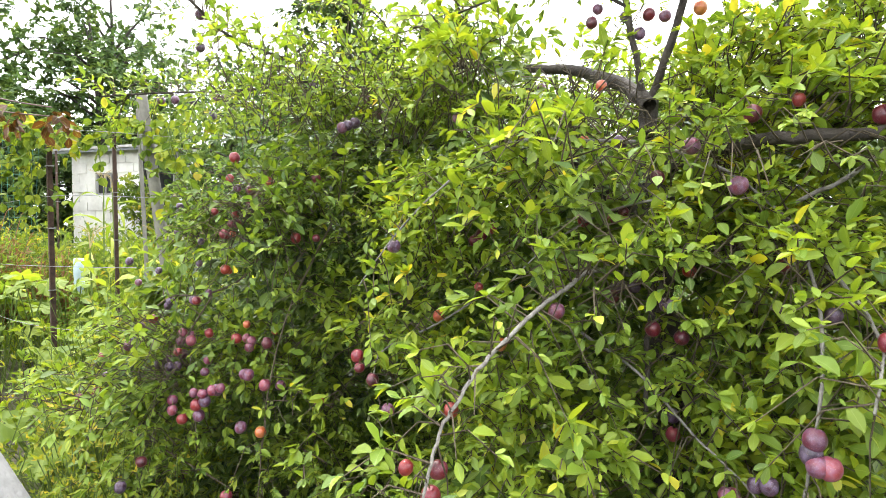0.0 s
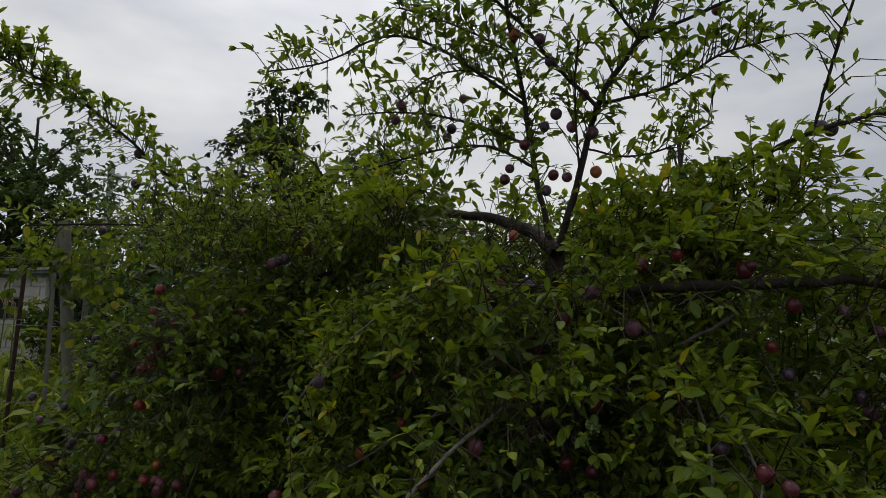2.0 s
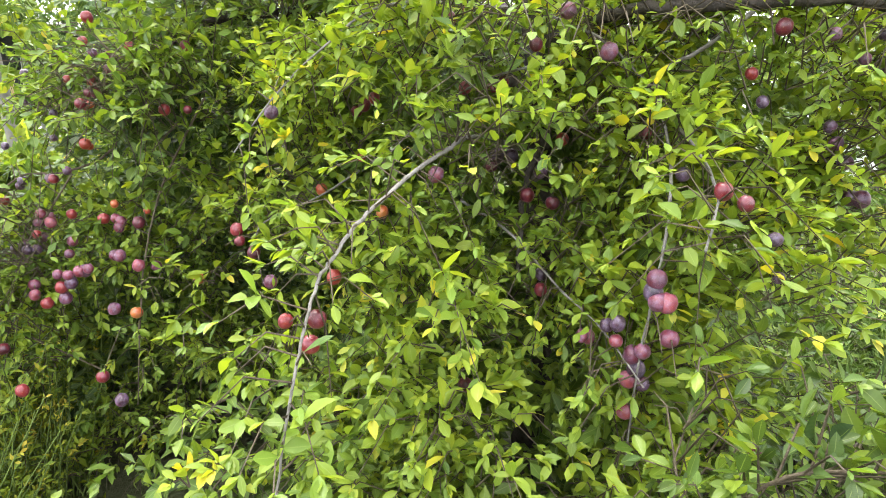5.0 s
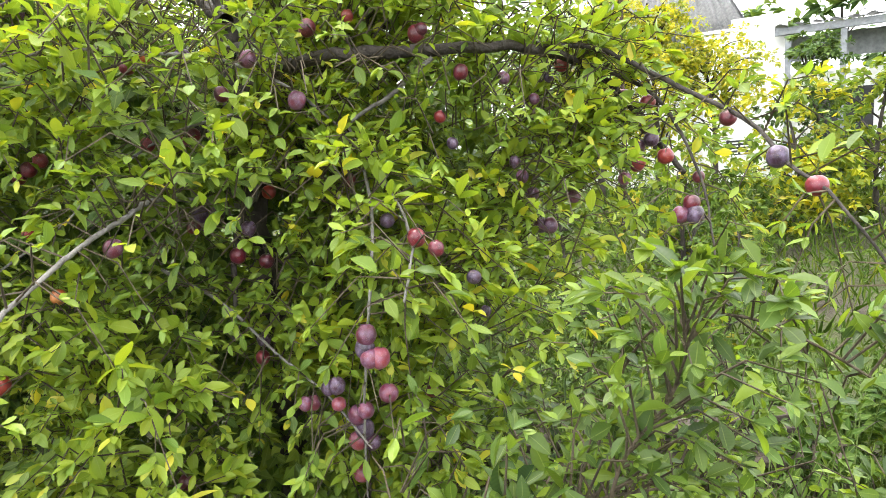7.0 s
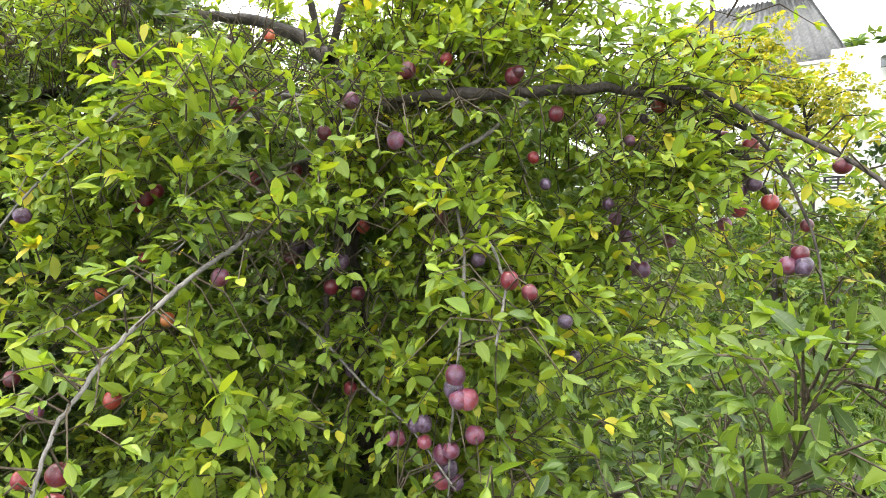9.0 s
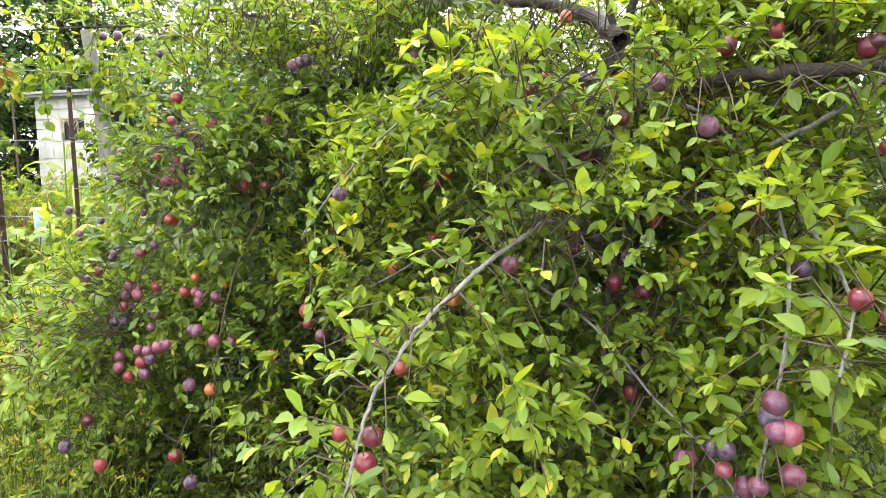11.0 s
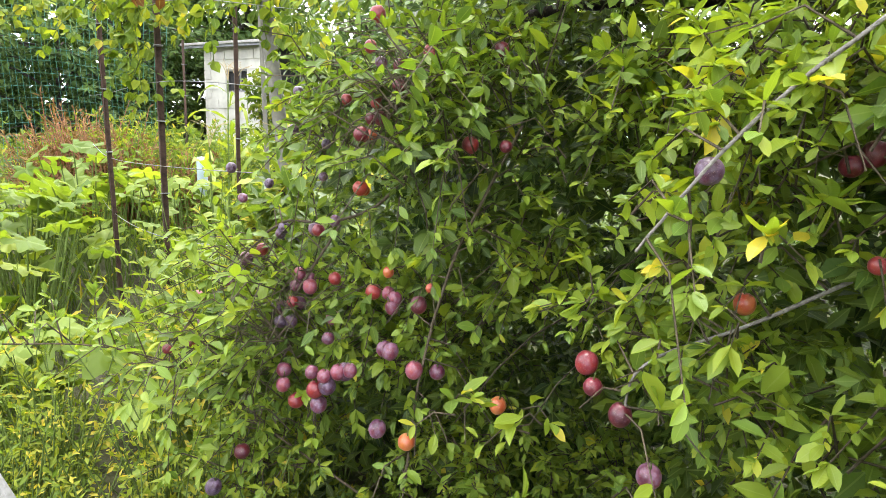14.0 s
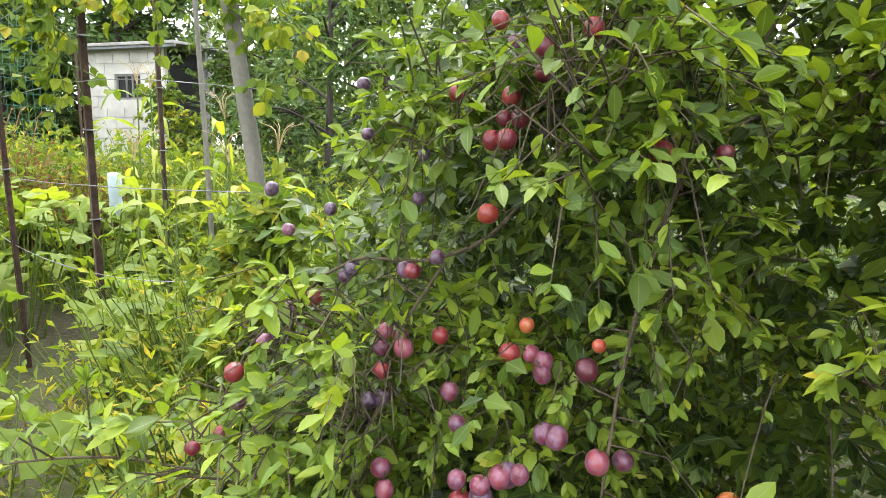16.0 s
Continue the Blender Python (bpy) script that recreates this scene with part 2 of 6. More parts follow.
def box_bm(sx, sy, sz, at=(0, 0, 0), bevel=0.0, turn=(0, 0, 0), bm=None):
    own = bmesh.new()
    bmesh.ops.create_cube(own, size=1.0, matrix=Matrix.Diagonal((sx, sy, sz, 1)))
    if bevel:
        bmesh.ops.bevel(own, geom=own.edges[:], offset=bevel, segments=2, affect="EDGES", profile=0.6)
    own.transform(pose(*at, *turn))
    if bm is None:
        return own
    tmp = bpy.data.meshes.new("tmp")
    own.to_mesh(tmp)
    own.free()
    bm.from_mesh(tmp)
    bpy.data.meshes.remove(tmp)
    return bm


def spline(points, steps=6):
    """A smooth line through the points."""
    p = [np.array(q, dtype=float) for q in points]
    p = [2 * p[0] - p[1], *p, 2 * p[-1] - p[-2]]
    out = []
    for i in range(1, len(p) - 2):
        a, b, c, d = p[i - 1:i + 3]
        for s in np.arange(steps) / steps:
            out.append(0.5 * (2 * b + (c - a) * s + (2 * a - 5 * b + 4 * c - d) * s * s + (3 * b - a - 3 * c + d) * s ** 3))
    out.append(p[-2])
    return np.array(out)


def tubes(lines, radii, sides=6, rough=0.0):
    """Arrays of tubes along the lines; radii: (from, to) for each."""
    verts, quads, base = [], [], 0
    ang = np.arange(sides) * 2 * math.pi / sides
    for line, (r0, r1) in zip(lines, radii):
        line = np.asarray(line, dtype=float)
        n = len(line)
        tan = np.gradient(line, axis=0)
        tan /= np.linalg.norm(tan, axis=1)[:, None] + 1e-9
        ref = np.array((0.3, 0.5, 0.81)) if abs(tan[0] @ np.array((0.3, 0.5, 0.81))) < 0.85 else np.array((0.9, -0.3, 0.1))
        u = np.cross(tan, ref)
        u /= np.linalg.norm(u, axis=1)[:, None] + 1e-9
        w = np.cross(tan, u)
        r = np.linspace(r0, r1, n)
        r = r[:, None] * (1 + rough * np.random.uniform(-1, 1, (n, sides)))
        ring = line[:, None] + r[:, :, None] * (np.cos(ang)[None, :, None] * u[:, None] + np.sin(ang)[None, :, None] * w[:, None])
        verts.append(ring.reshape(-1, 3))
        idx = base + np.arange(n * sides).reshape(n, sides)
        nxt = np.roll(idx, -1, axis=1)
        quads.append(np.stack([idx[:-1], nxt[:-1], nxt[1:], idx[1:]], -1).reshape(-1, 4))
        if sides == 4:
            quads.append(idx[-1:, :])
        base += n * sides
    return np.concatenate(verts), np.concatenate(quads)


STATIONS = np.array((0.0, 0.32, 0.68, 1.0))
WIDTHS = np.array((0.05, 0.86, 0.90, 0.04))
NEAR_STATIONS = np.array((0.0, 0.22, 0.52, 0.80, 1.0))
NEAR_WIDTHS = np.array((0.06, 0.66, 1.0, 0.66, 0.02))


class Leaves:
    """Collects leaves, and makes one mesh of them."""

    def __init__(self, aspect=0.42, simple=False):
        self.o, self.d, self.n, self.s, self.a, self.aspect, self.simple = [], [], [], [], [], aspect, simple

    def add(self, o, d, n, s, a):
        self.o.append(o), self.d.append(d), self.n.append(n), self.s.append(s), self.a.append(a)

    def arrays(self):
        cat = [np.concatenate(v) for v in (self.o, self.d, self.n, self.s, self.a)]
        return cat

    def mesh(self, name, material, keep=None, near=False):
        o, d, n, s, a = self.arrays()
        if keep is not None:
            o, d, n, s, a = o[keep], d[keep], n[keep], s[keep], a[keep]
        if near:
            v, q, uv, age = leaf_arrays(o, d, n, s, a, self.aspect * 1.06, NEAR_STATIONS, NEAR_WIDTHS)
            return mesh_of(name, v, q, material, uvs=uv, ages=age)
        v, q, uv, age = (simple_leaf_arrays if self.simple else leaf_arrays)(o, d, n, s, a, self.aspect)
        return mesh_of(name, v, q, material, uvs=uv, ages=age)


def leaf_arrays(o, d, n, s, a, aspect, stations=STATIONS, widths=WIDTHS):
    """Leaves with a folded midrib, a curled blade and a point."""
    N = len(o)
    d = d / (np.linalg.norm(d, axis=1)[:, None] + 1e-9)
    side = np.cross(n, d)
    side /= np.linalg.norm(side, axis=1)[:, None] + 1e-9
    up = np.cross(d, side)
    curl = np.random.uniform(-0.15, 0.34, N)
    fold = np.random.uniform(0.05, 0.8, N)
    wide = aspect * np.random.uniform(0.8, 1.2, N) / 2
    twist = np.random.uniform(-0.7, 0.7, N)
    k = len(stations)
    along = np.repeat(stations, 3)
    across = np.tile((-1.0, 0.0, 1.0), k) * np.repeat(widths, 3)
    x = np.broadcast_to(along, (N, 3 * k))
    y = across[None] * wide[:, None]
    z = -curl[:, None] * along[None] ** 2 + np.abs(y) * fold[:, None] + y * twist[:, None] * along[None]
    v = o[:, None] + s[:, None, None] * (x[..., None] * d[:, None] + y[..., None] * side[:, None] + z[..., None] * up[:, None])
    quad = []
    for i in range(k - 1):
        for j in range(2):
            b = i * 3 + j
            quad.append((b, b + 3, b + 4, b + 1))
    q = (np.arange(N)[:, None, None] * 3 * k + np.array(quad)[None]).reshape(-1, 4)
    uv = np.tile(np.stack([along, np.tile((0.0, 0.5, 1.0), k)], 1), (N, 1))
    return v.reshape(-1, 3), q, uv, np.repeat(a, 3 * k)


def simple_leaf_arrays(o, d, n, s, a, aspect):
    """Far leaves: a lozenge bent along its midrib, of two faces."""
    N = len(o)
    d = d / (np.linalg.norm(d, axis=1)[:, None] + 1e-9)
    side = np.cross(n, d)
    side /= np.linalg.norm(side, axis=1)[:, None] + 1e-9
    up = np.cross(d, side)
    wide = aspect * np.random.uniform(0.8, 1.2, N) / 2
    fold = np.random.uniform(0.05, 0.4, N)
    curl = np.random.uniform(0.0, 0.3, N)
    zero = np.zeros(N)
    x = np.stack([zero, zero + 0.5, zero + 1.0, zero + 0.5, zero + 0.45], 1)
    y = np.stack([zero, -wide, zero, wide, zero], 1)
    z = np.stack([zero, wide * fold, -curl, wide * fold, -0.25 * curl], 1)
    v = o[:, None] + s[:, None, None] * (x[..., None] * d[:, None] + y[..., None] * side[:, None] + z[..., None] * up[:, None])
    q = (np.arange(N)[:, None, None] * 5 + np.array(((0, 1, 2, 4), (0, 4, 2, 3)))[None]).reshape(-1, 4)
    uv = np.tile(np.array(((0, 0.5), (0.5, 0), (1, 0.5), (0.5, 1), (0.5, 0.5))), (N, 1))
    return v.reshape(-1, 3), q, uv, np.repeat(a, 5)


def unit(v):
    v = np.asarray(v, dtype=float)
    return v / (np.linalg.norm(v) + 1e-9)


def shoot(leaves, twigs, start, way, length, count, size, age, sag=0.3, spread=0.9, bare=0.12, droop=0.35):
    """One leafy shoot: a twig that bends down by its sag, with leaves in a spiral."""
    start, way = np.asarray(start, dtype=float), unit(way)
    t = np.linspace(0, 1, 5)
    line = start + way * length * t[:, None] + np.array((0, 0, -1.0)) * (sag * length * t ** 2)[:, None]
    line[1:-1] += np.random.uniform(-1, 1, (3, 3)) * length * 0.03
    if twigs is not None:
        twigs.append(line)
    spurs = max(2, round(count / 4.5))
    at = 1 - (1 - bare) * (np.arange(spurs)[::-1] / spurs + np.random.uniform(-0.15, 0.15, spurs) / spurs) ** 1.2
    s = np.clip(np.sort(at[np.random.randint(0, spurs, count)] + np.random.normal(0, 0.025, count)), 0, 1)
    s[-2:] = 1.0
    pos = np.stack([np.interp(s, t, line[:, i]) for i in range(3)], 1)
    tan = np.stack([np.interp(s, t, np.gradient(line[:, i], t)) for i in range(3)], 1)
    tan /= np.linalg.norm(tan, axis=1)[:, None]
    ref = np.array((0.2, 0.35, 0.9))
    u = np.cross(tan, ref)
    u /= np.linalg.norm(u, axis=1)[:, None] + 1e-9
    w = np.cross(u, tan)
    phi = np.arange(count) * 2.4 + np.random.uniform(0, 6.28) + np.random.normal(0, 0.3, count)
    radial = np.cos(phi)[:, None] * u + np.sin(phi)[:, None] * w
    lean = np.clip(np.random.normal(spread, 0.25, count), 0.15, 1.4) * (1.15 - 0.55 * s ** 3)
    d = np.cos(lean)[:, None] * tan + np.sin(lean)[:, None] * radial + np.random.normal(0, 0.2, (count, 3))
    d[:, 2] = 0.65 * d[:, 2] - droop * np.random.uniform(0.1, 0.9, count)
    n = np.array((0, -0.45, 0.85)) + 0.4 * tan * (0.3 - d[:, 2:3]) + np.random.normal(0, 0.46, (count, 3))
    sz = size * np.random.uniform(0.55, 1.15, count) * (1.0 - 0.3 * s)
    leaves.add(pos, d, n, sz, np.clip(age + np.random.normal(0, 0.06, count) + 0.10 * s, 0, 1))


def spray(leaves, twigs, start, way, length, count, size, age, sag=0.25, spread=0.95, bare=0.1, droop=0.0):
    """A spray of the plum tree: leaves in small tufts along an arching twig, most of them level or rising, with a tuft at the tip."""
    start, way = np.asarray(start, dtype=float), unit(way)
    t = np.linspace(0, 1, 5)
    line = start + way * length * t[:, None] + np.array((0, 0, 1.0)) * (length * (0.18 * np.sin(math.pi * t) - sag * t ** 2))[:, None]
    line[1:-1] += np.random.uniform(-1, 1, (3, 3)) * length * 0.035
    if twigs is not None:
        twigs.append(line)
    tufts = max(3, round(count / 3.2))
    node = bare + (1 - bare) * (np.arange(tufts) + np.random.uniform(0.1, 0.9, tufts)) / tufts
    s = np.clip(node[np.random.randint(0, tufts, count)] + np.random.normal(0, 0.012, count), 0, 1)
    s[-4:] = np.random.uniform(0.96, 1.0, 4)
    pos = np.stack([np.interp(s, t, line[:, i]) for i in range(3)], 1)
    tan = np.stack([np.interp(s, t, np.gradient(line[:, i], t)) for i in range(3)], 1)
    tan /= np.linalg.norm(tan, axis=1)[:, None]
    u = np.cross(tan, np.array((0.05, 0.1, 0.99)))
    u /= np.linalg.norm(u, axis=1)[:, None] + 1e-9
    w = np.cross(u, tan)
    phi = np.arange(count) * 2.4 + np.random.uniform(0, 6.28) + np.random.normal(0, 0.3, count)
    radial = np.cos(phi)[:, None] * u + 0.75 * (np.sin(phi)[:, None] + 0.25) * w
    lean = np.clip(np.random.normal(spread, 0.28, count), 0.1, 1.5) * (1.15 - 0.65 * s ** 4)
    d = np.cos(lean)[:, None] * tan + np.sin(lean)[:, None] * radial + np.random.normal(0, 0.18, (count, 3))
    d[:, 2] += np.random.uniform(-0.22, 0.45, count) - droop
    n = np.array((0, -0.22, 0.8)) + 0.45 * w - 0.35 * d * 0.5 + np.random.normal(0, 0.42, (count, 3))
    sz = size * np.random.beta(2.4, 1.8, count) * 0.98 * (1.0 - 0.25 * s ** 3)
    sz = np.maximum(sz, 0.24 * size)
    leaves.add(pos, d, n, sz, np.clip(age + np.random.normal(0, 0.07, count) + 0.10 * s, 0, 1))


def rnd(a, b):
    return random.uniform(a, b)


def smooth(a, b, x):
    t = min(max((x - a) / (b - a), 0.0), 1.0)
    return t * t * (3 - 2 * t)


# ---- the ground ----
def ground_z(x, y):
    r = math.hypot(x, y - 0.5)
    rise = 0.7 * smooth(3.2, 10.0, r) + 0.35 * smooth(9.0, 13.0, r) * smooth(-1.0, -4.0, x)
    return rise * smooth(-6.0, 3.0, y) + 0.03 * noise.noise(Vector((x * 0.9, y * 0.9, 0)))


axis = np.concatenate([-np.geomspace(600, 9.5, 16), np.linspace(-9, 9, 73), np.geomspace(9.5, 600, 16)])
gx, gy = np.meshgrid(axis, axis, indexing="ij")
gz = np.array([[ground_z(x, y) for y in axis] for x in axis])
n_axis = len(axis)
gi = np.arange(n_axis * n_axis).reshape(n_axis, n_axis)
ground = new("ground", mesh_of("ground", np.stack([gx, gy, gz], -1).reshape(-1, 3), np.stack([gi[:-1, :-1], gi[1:, :-1], gi[1:, 1:], gi[:-1, 1:]], -1).reshape(-1, 4), M_GROUND))
tagged(ground, "garden ground of grey soil and patchy grass", "ground", kind="structure")

# ---- the plum tree ----
tree = thing("plum_tree", "spreading old plum tree with drooping boughs full of ripening plums", "plum tree", (0.52, 2.02, 0))
TREE_INV = Matrix.Translation((-0.52, -2.02, 0))
tree_leaves, inner_leaves, twig_lines = Leaves(), Leaves(0.46, True), []


def on_tree(name, me, label=""):
    ob = new(name, me)
    ob.parent = tree
    ob.matrix_parent_inverse = TREE_INV
    return tagged(ob, label)


def bough(name, points, r0, r1, material=None, leafy=0, size=0.052, age=0.4, first=0.1, length=(0.08, 0.22), up=0.5, steps=6, count=(8, 14)):
    """A limb or branch through the points, with leafy shoots along it."""
    if min(p[2] for p in points[1:]) > 2.05:
        leafy, age, size, r0 = int(leafy * 1.4), age + 0.08, size * 1.15, r0 * (0.72 if r0 < 0.025 else 1.0)
    line = spline(points, steps)
    line[1:-1] += np.random.normal(0, r0 * 0.16, (len(line) - 2, 3))
    v, q = tubes([line], [(r0, r1)], 10, 0.07)
    on_tree(name, mesh_of(name, v, q, material or M_BRANCH))
    leafy, size = int(leafy * 1.25) + 1, size * 1.1
    for i in range(leafy):
        s = first + (1 - first) * ((i + rnd(0, 1)) / leafy)
        k = s * (len(line) - 1)
        j = min(int(k), len(line) - 2)
        p = line[j] + (line[j + 1] - line[j]) * (k - j)
        tan = unit(line[j + 1] - line[j])
        side = np.random.normal(0, 1, 3)
        side -= tan * (side @ tan)
        way = unit(side) + tan * rnd(0.2, 0.9) + np.array((0, 0, up))
        spray(tree_leaves, twig_lines, p, way, rnd(*length), random.randint(*count), size * rnd(0.85, 1.15), age + rnd(-0.08, 0.12))


# the trunk and the main limbs
bough("trunk", [(0.56, 2.06, -0.15), (0.594, 2.040, 0.397), (0.620, 1.980, 0.936), (0.572, 1.940, 1.474), (0.585, 2.145, 2.035)], 0.06, 0.030, M_BARK)
bough("limb", [(0.564, 2.072, 1.994), (0.472, 2.305, 2.141), (0.293, 2.603, 2.259), (-0.049, 2.947, 2.368), (-0.420, 3.154, 2.383), (-0.843, 3.165, 2.195)], 0.027, 0.012, M_BARK, 34, first=0.45, age=0.36)
bough("limb", [(0.582, 2.050, 1.780), (0.652, 1.760, 1.806), (0.790, 1.580, 1.817), (1.014, 1.460, 1.809), (1.270, 1.460, 1.818), (1.507, 1.500, 1.755), (1.570, 1.400, 1.625), (1.582, 1.250, 1.465)], 0.020, 0.007, M_BARK, 26, first=0.35, age=0.5)
bough("limb", [(0.573, 2.086, 2.021), (0.645, 2.018, 2.275), (0.706, 1.915, 2.531), (0.831, 1.800, 2.724), (0.896, 1.708, 2.939), (0.919, 1.628, 3.134), (0.953, 1.571, 3.375)], 0.019, 0.005, M_BARK, 64, age=0.34, first=0.2)
bough("limb", [(0.553, 2.100, 2.035), (0.488, 2.052, 2.310), (0.433, 1.949, 2.542), (0.365, 1.834, 2.806), (0.357, 1.777, 2.962), (0.380, 1.685, 3.180)], 0.016, 0.005, M_BARK, 60, age=0.34, first=0.12)
bough("limb", [(0.590, 1.980, 1.573), (0.287, 2.369, 1.873), (-0.084, 2.952, 2.016), (-0.534, 2.947, 2.013), (-0.758, 2.520, 1.816), (-0.926, 2.440, 1.563)], 0.034, 0.010, M_BARK, 16, first=0.4, age=0.25)
bough("limb", [(0.543, 1.961, 1.868), (0.881, 2.534, 2.078), (1.148, 2.878, 2.193), (1.416, 3.337, 2.256)], 0.030, 0.010, M_BARK, 20, age=0.4)
bough("limb", [(0.561, 1.970, 1.621), (0.533, 2.844, 2.019), (0.350, 3.452, 2.202), (0.178, 4.025, 2.087)], 0.030, 0.010, M_BARK, 95, age=0.35)
# branches against the sky
bough("branch", [(0.695, 1.903, 2.474), (0.536, 1.880, 2.633), (0.399, 1.846, 2.783), (0.231, 1.789, 2.905), (0.105, 1.708, 3.020)], 0.011, 0.004, M_BARK, 20, age=0.3)
bough("branch", [(0.433, 1.961, 2.521), (0.145, 1.972, 2.728), (-0.063, 2.007, 2.799), (-0.307, 2.087, 2.731), (-0.515, 2.075, 2.684)], 0.009, 0.003, M_BARK, 30, age=0.32)
bough("branch", [(0.456, 2.007, 2.383), (0.246, 2.179, 2.536), (0.013, 2.282, 2.618), (-0.218, 2.328, 2.619)], 0.009, 0.003, M_BARK, 28, age=0.32)
bough("branch", [(0.819, 1.823, 2.701), (0.957, 1.674, 2.709), (1.068, 1.536, 2.710), (1.206, 1.433, 2.710), (1.297, 1.353, 2.710)], 0.009, 0.003, M_BARK, 13, age=0.35)
bough("branch", [(0.717, 1.915, 2.508), (0.899, 1.800, 2.517), (1.003, 1.662, 2.559), (1.115, 1.582, 2.568)], 0.008, 0.003, M_BARK, 24, age=0.38)
bough("branch", [(0.819, 1.823, 2.701), (0.667, 1.731, 2.825), (0.575, 1.651, 2.893)], 0.008, 0.003, M_BARK, 14, age=0.35)
bough("branch", [(0.677, 2.090, 2.006), (0.891, 2.029, 2.091), (1.037, 1.915, 2.132), (1.158, 1.743, 2.253), (1.247, 1.594, 2.284), (1.336, 1.490, 2.292), (1.435, 1.422, 2.286), (1.538, 1.295, 2.263)], 0.013, 0.005, M_BARK, 22, age=0.42)
bough("branch", [(1.237, 1.582, 2.295), (1.249, 1.490, 2.462), (1.274, 1.387, 2.641), (1.274, 1.307, 2.756)], 0.007, 0.003, M_BARK, 9, age=0.35)
bough("branch", [(-0.552, 3.016, 2.311), (-1.042, 2.637, 2.421), (-1.193, 2.477, 2.546), (-1.337, 2.293, 2.663), (-1.419, 2.167, 2.685), (-1.478, 2.018, 2.698), (-1.582, 1.926, 2.721)], 0.011, 0.003, M_BARK, 95, age=0.35)
bough("branch", [(-0.552, 3.016, 2.287), (-0.814, 2.855, 2.296), (-1.103, 2.832, 2.259), (-1.463, 2.741, 2.234), (-1.756, 2.718, 2.220)], 0.010, 0.004, M_BARK, 46, age=0.35)
bough("branch", [(0.488, 2.052, 2.310), (0.327, 2.133, 2.420), (0.119, 2.247, 2.438), (-0.135, 2.419, 2.419), (-0.368, 2.534, 2.397)], 0.008, 0.003, M_BARK, 36, age=0.34)
bough("branch", [(0.444, 1.961, 2.532), (0.295, 1.984, 2.647), (0.123, 2.007, 2.648), (-0.016, 2.052, 2.556)], 0.006, 0.003, M_BARK, 22, age=0.34)
bough("branch", [(0.399, 1.892, 2.669), (0.261, 1.915, 2.762), (0.098, 1.961, 2.856), (-0.018, 1.984, 2.904)], 0.006, 0.003, M_BARK, 20, age=0.34)
bough("branch", [(0.671, 1.984, 2.360), (0.807, 1.961, 2.326), (0.943, 1.915, 2.349), (1.067, 1.846, 2.415)], 0.006, 0.003, M_BARK, 14, age=0.38)
bough("branch", [(0.645, 2.018, 2.275), (0.605, 1.892, 2.415), (0.584, 1.800, 2.552), (0.584, 1.731, 2.641)], 0.006, 0.003, M_BARK, 12, age=0.34)
bough("branch", [(-0.384, 3.131, 2.383), (-0.437, 2.878, 2.540), (-0.548, 2.706, 2.607), (-0.658, 2.534, 2.593)], 0.007, 0.003, M_BARK, 22, age=0.36)
bough("branch", [(-0.154, 3.016, 2.381), (-0.092, 2.821, 2.563), (-0.145, 2.649, 2.661)], 0.007, 0.003, M_BARK, 18, age=0.36)
# arching grey branches in front
bough("branch", [(0.60, 1.93, 1.54), (0.55, 1.85, 1.45), (0.482, 1.78, 1.452), (0.409, 1.72, 1.472), (0.332, 1.644, 1.485), (0.285, 1.593, 1.480), (0.242, 1.543, 1.454), (0.181, 1.478, 1.420), (0.125, 1.421, 1.382), (0.064, 1.355, 1.333), (0.016, 1.299, 1.288), (-0.020, 1.249, 1.240), (-0.043, 1.213, 1.207), (-0.061, 1.166, 1.153), (-0.075, 1.12, 1.08), (-0.10, 1.09, 0.95), (-0.13, 1.08, 0.75)], 0.0076, 0.0026, None, 40, age=0.48, first=0.25, size=0.068)
bough("branch", [(0.966, 1.470, 1.790), (0.868, 1.530, 1.704), (0.781, 1.580, 1.647), (0.781, 1.540, 1.569), (0.793, 1.400, 1.490), (0.776, 1.220, 1.383), (0.719, 1.140, 1.269)], 0.0062, 0.0028, None, 26, age=0.5, first=0.45, size=0.068)
bough("branch", [(0.781, 1.540, 1.578), (0.755, 1.400, 1.442), (0.699, 1.270, 1.306), (0.670, 1.240, 1.182), (0.661, 1.270, 1.016), (0.662, 1.300, 0.842), (0.653, 1.300, 0.650)], 0.0044, 0.0021, None, 14, age=0.5, first=0.2, size=0.062)
bough("branch", [(0.556, 1.750, 1.678), (0.547, 1.720, 1.580), (0.528, 1.710, 1.491), (0.480, 1.720, 1.325), (0.444, 1.600, 1.129)], 0.015, 0.006, M_BARK, 8, age=0.4)
bough("branch", [(0.498, 1.680, 1.814), (0.618, 1.560, 1.735), (0.714, 1.550, 1.656), (0.830, 1.500, 1.539)], 0.0044, 0.0028, None, 8, age=0.5)
bough("branch", [(0.500, 1.620, 1.676), (0.352, 1.700, 1.637), (0.203, 1.780, 1.539), (0.085, 1.800, 1.420)], 0.0039, 0.0021, None, 10, age=0.5)
bough("branch", [(0.448, 1.750, 1.835), (0.101, 1.800, 1.845), (-0.093, 1.780, 1.715), (-0.230, 1.760, 1.574), (-0.328, 1.740, 1.434)], 0.0044, 0.0021, None, 13, age=0.45)
bough("branch", [(0.101, 1.950, 1.441), (-0.115, 1.950, 1.299), (-0.290, 1.900, 1.216), (-0.319, 1.880, 1.116)], 0.0039, 0.0021, None, 8, age=0.5)
bough("branch", [(0.303, 1.750, 1.304), (0.424, 1.600, 1.227), (0.524, 1.480, 1.111), (0.602, 1.360, 1.036), (0.661, 1.240, 0.940)], 0.0044, 0.0021, None, 12, age=0.45)
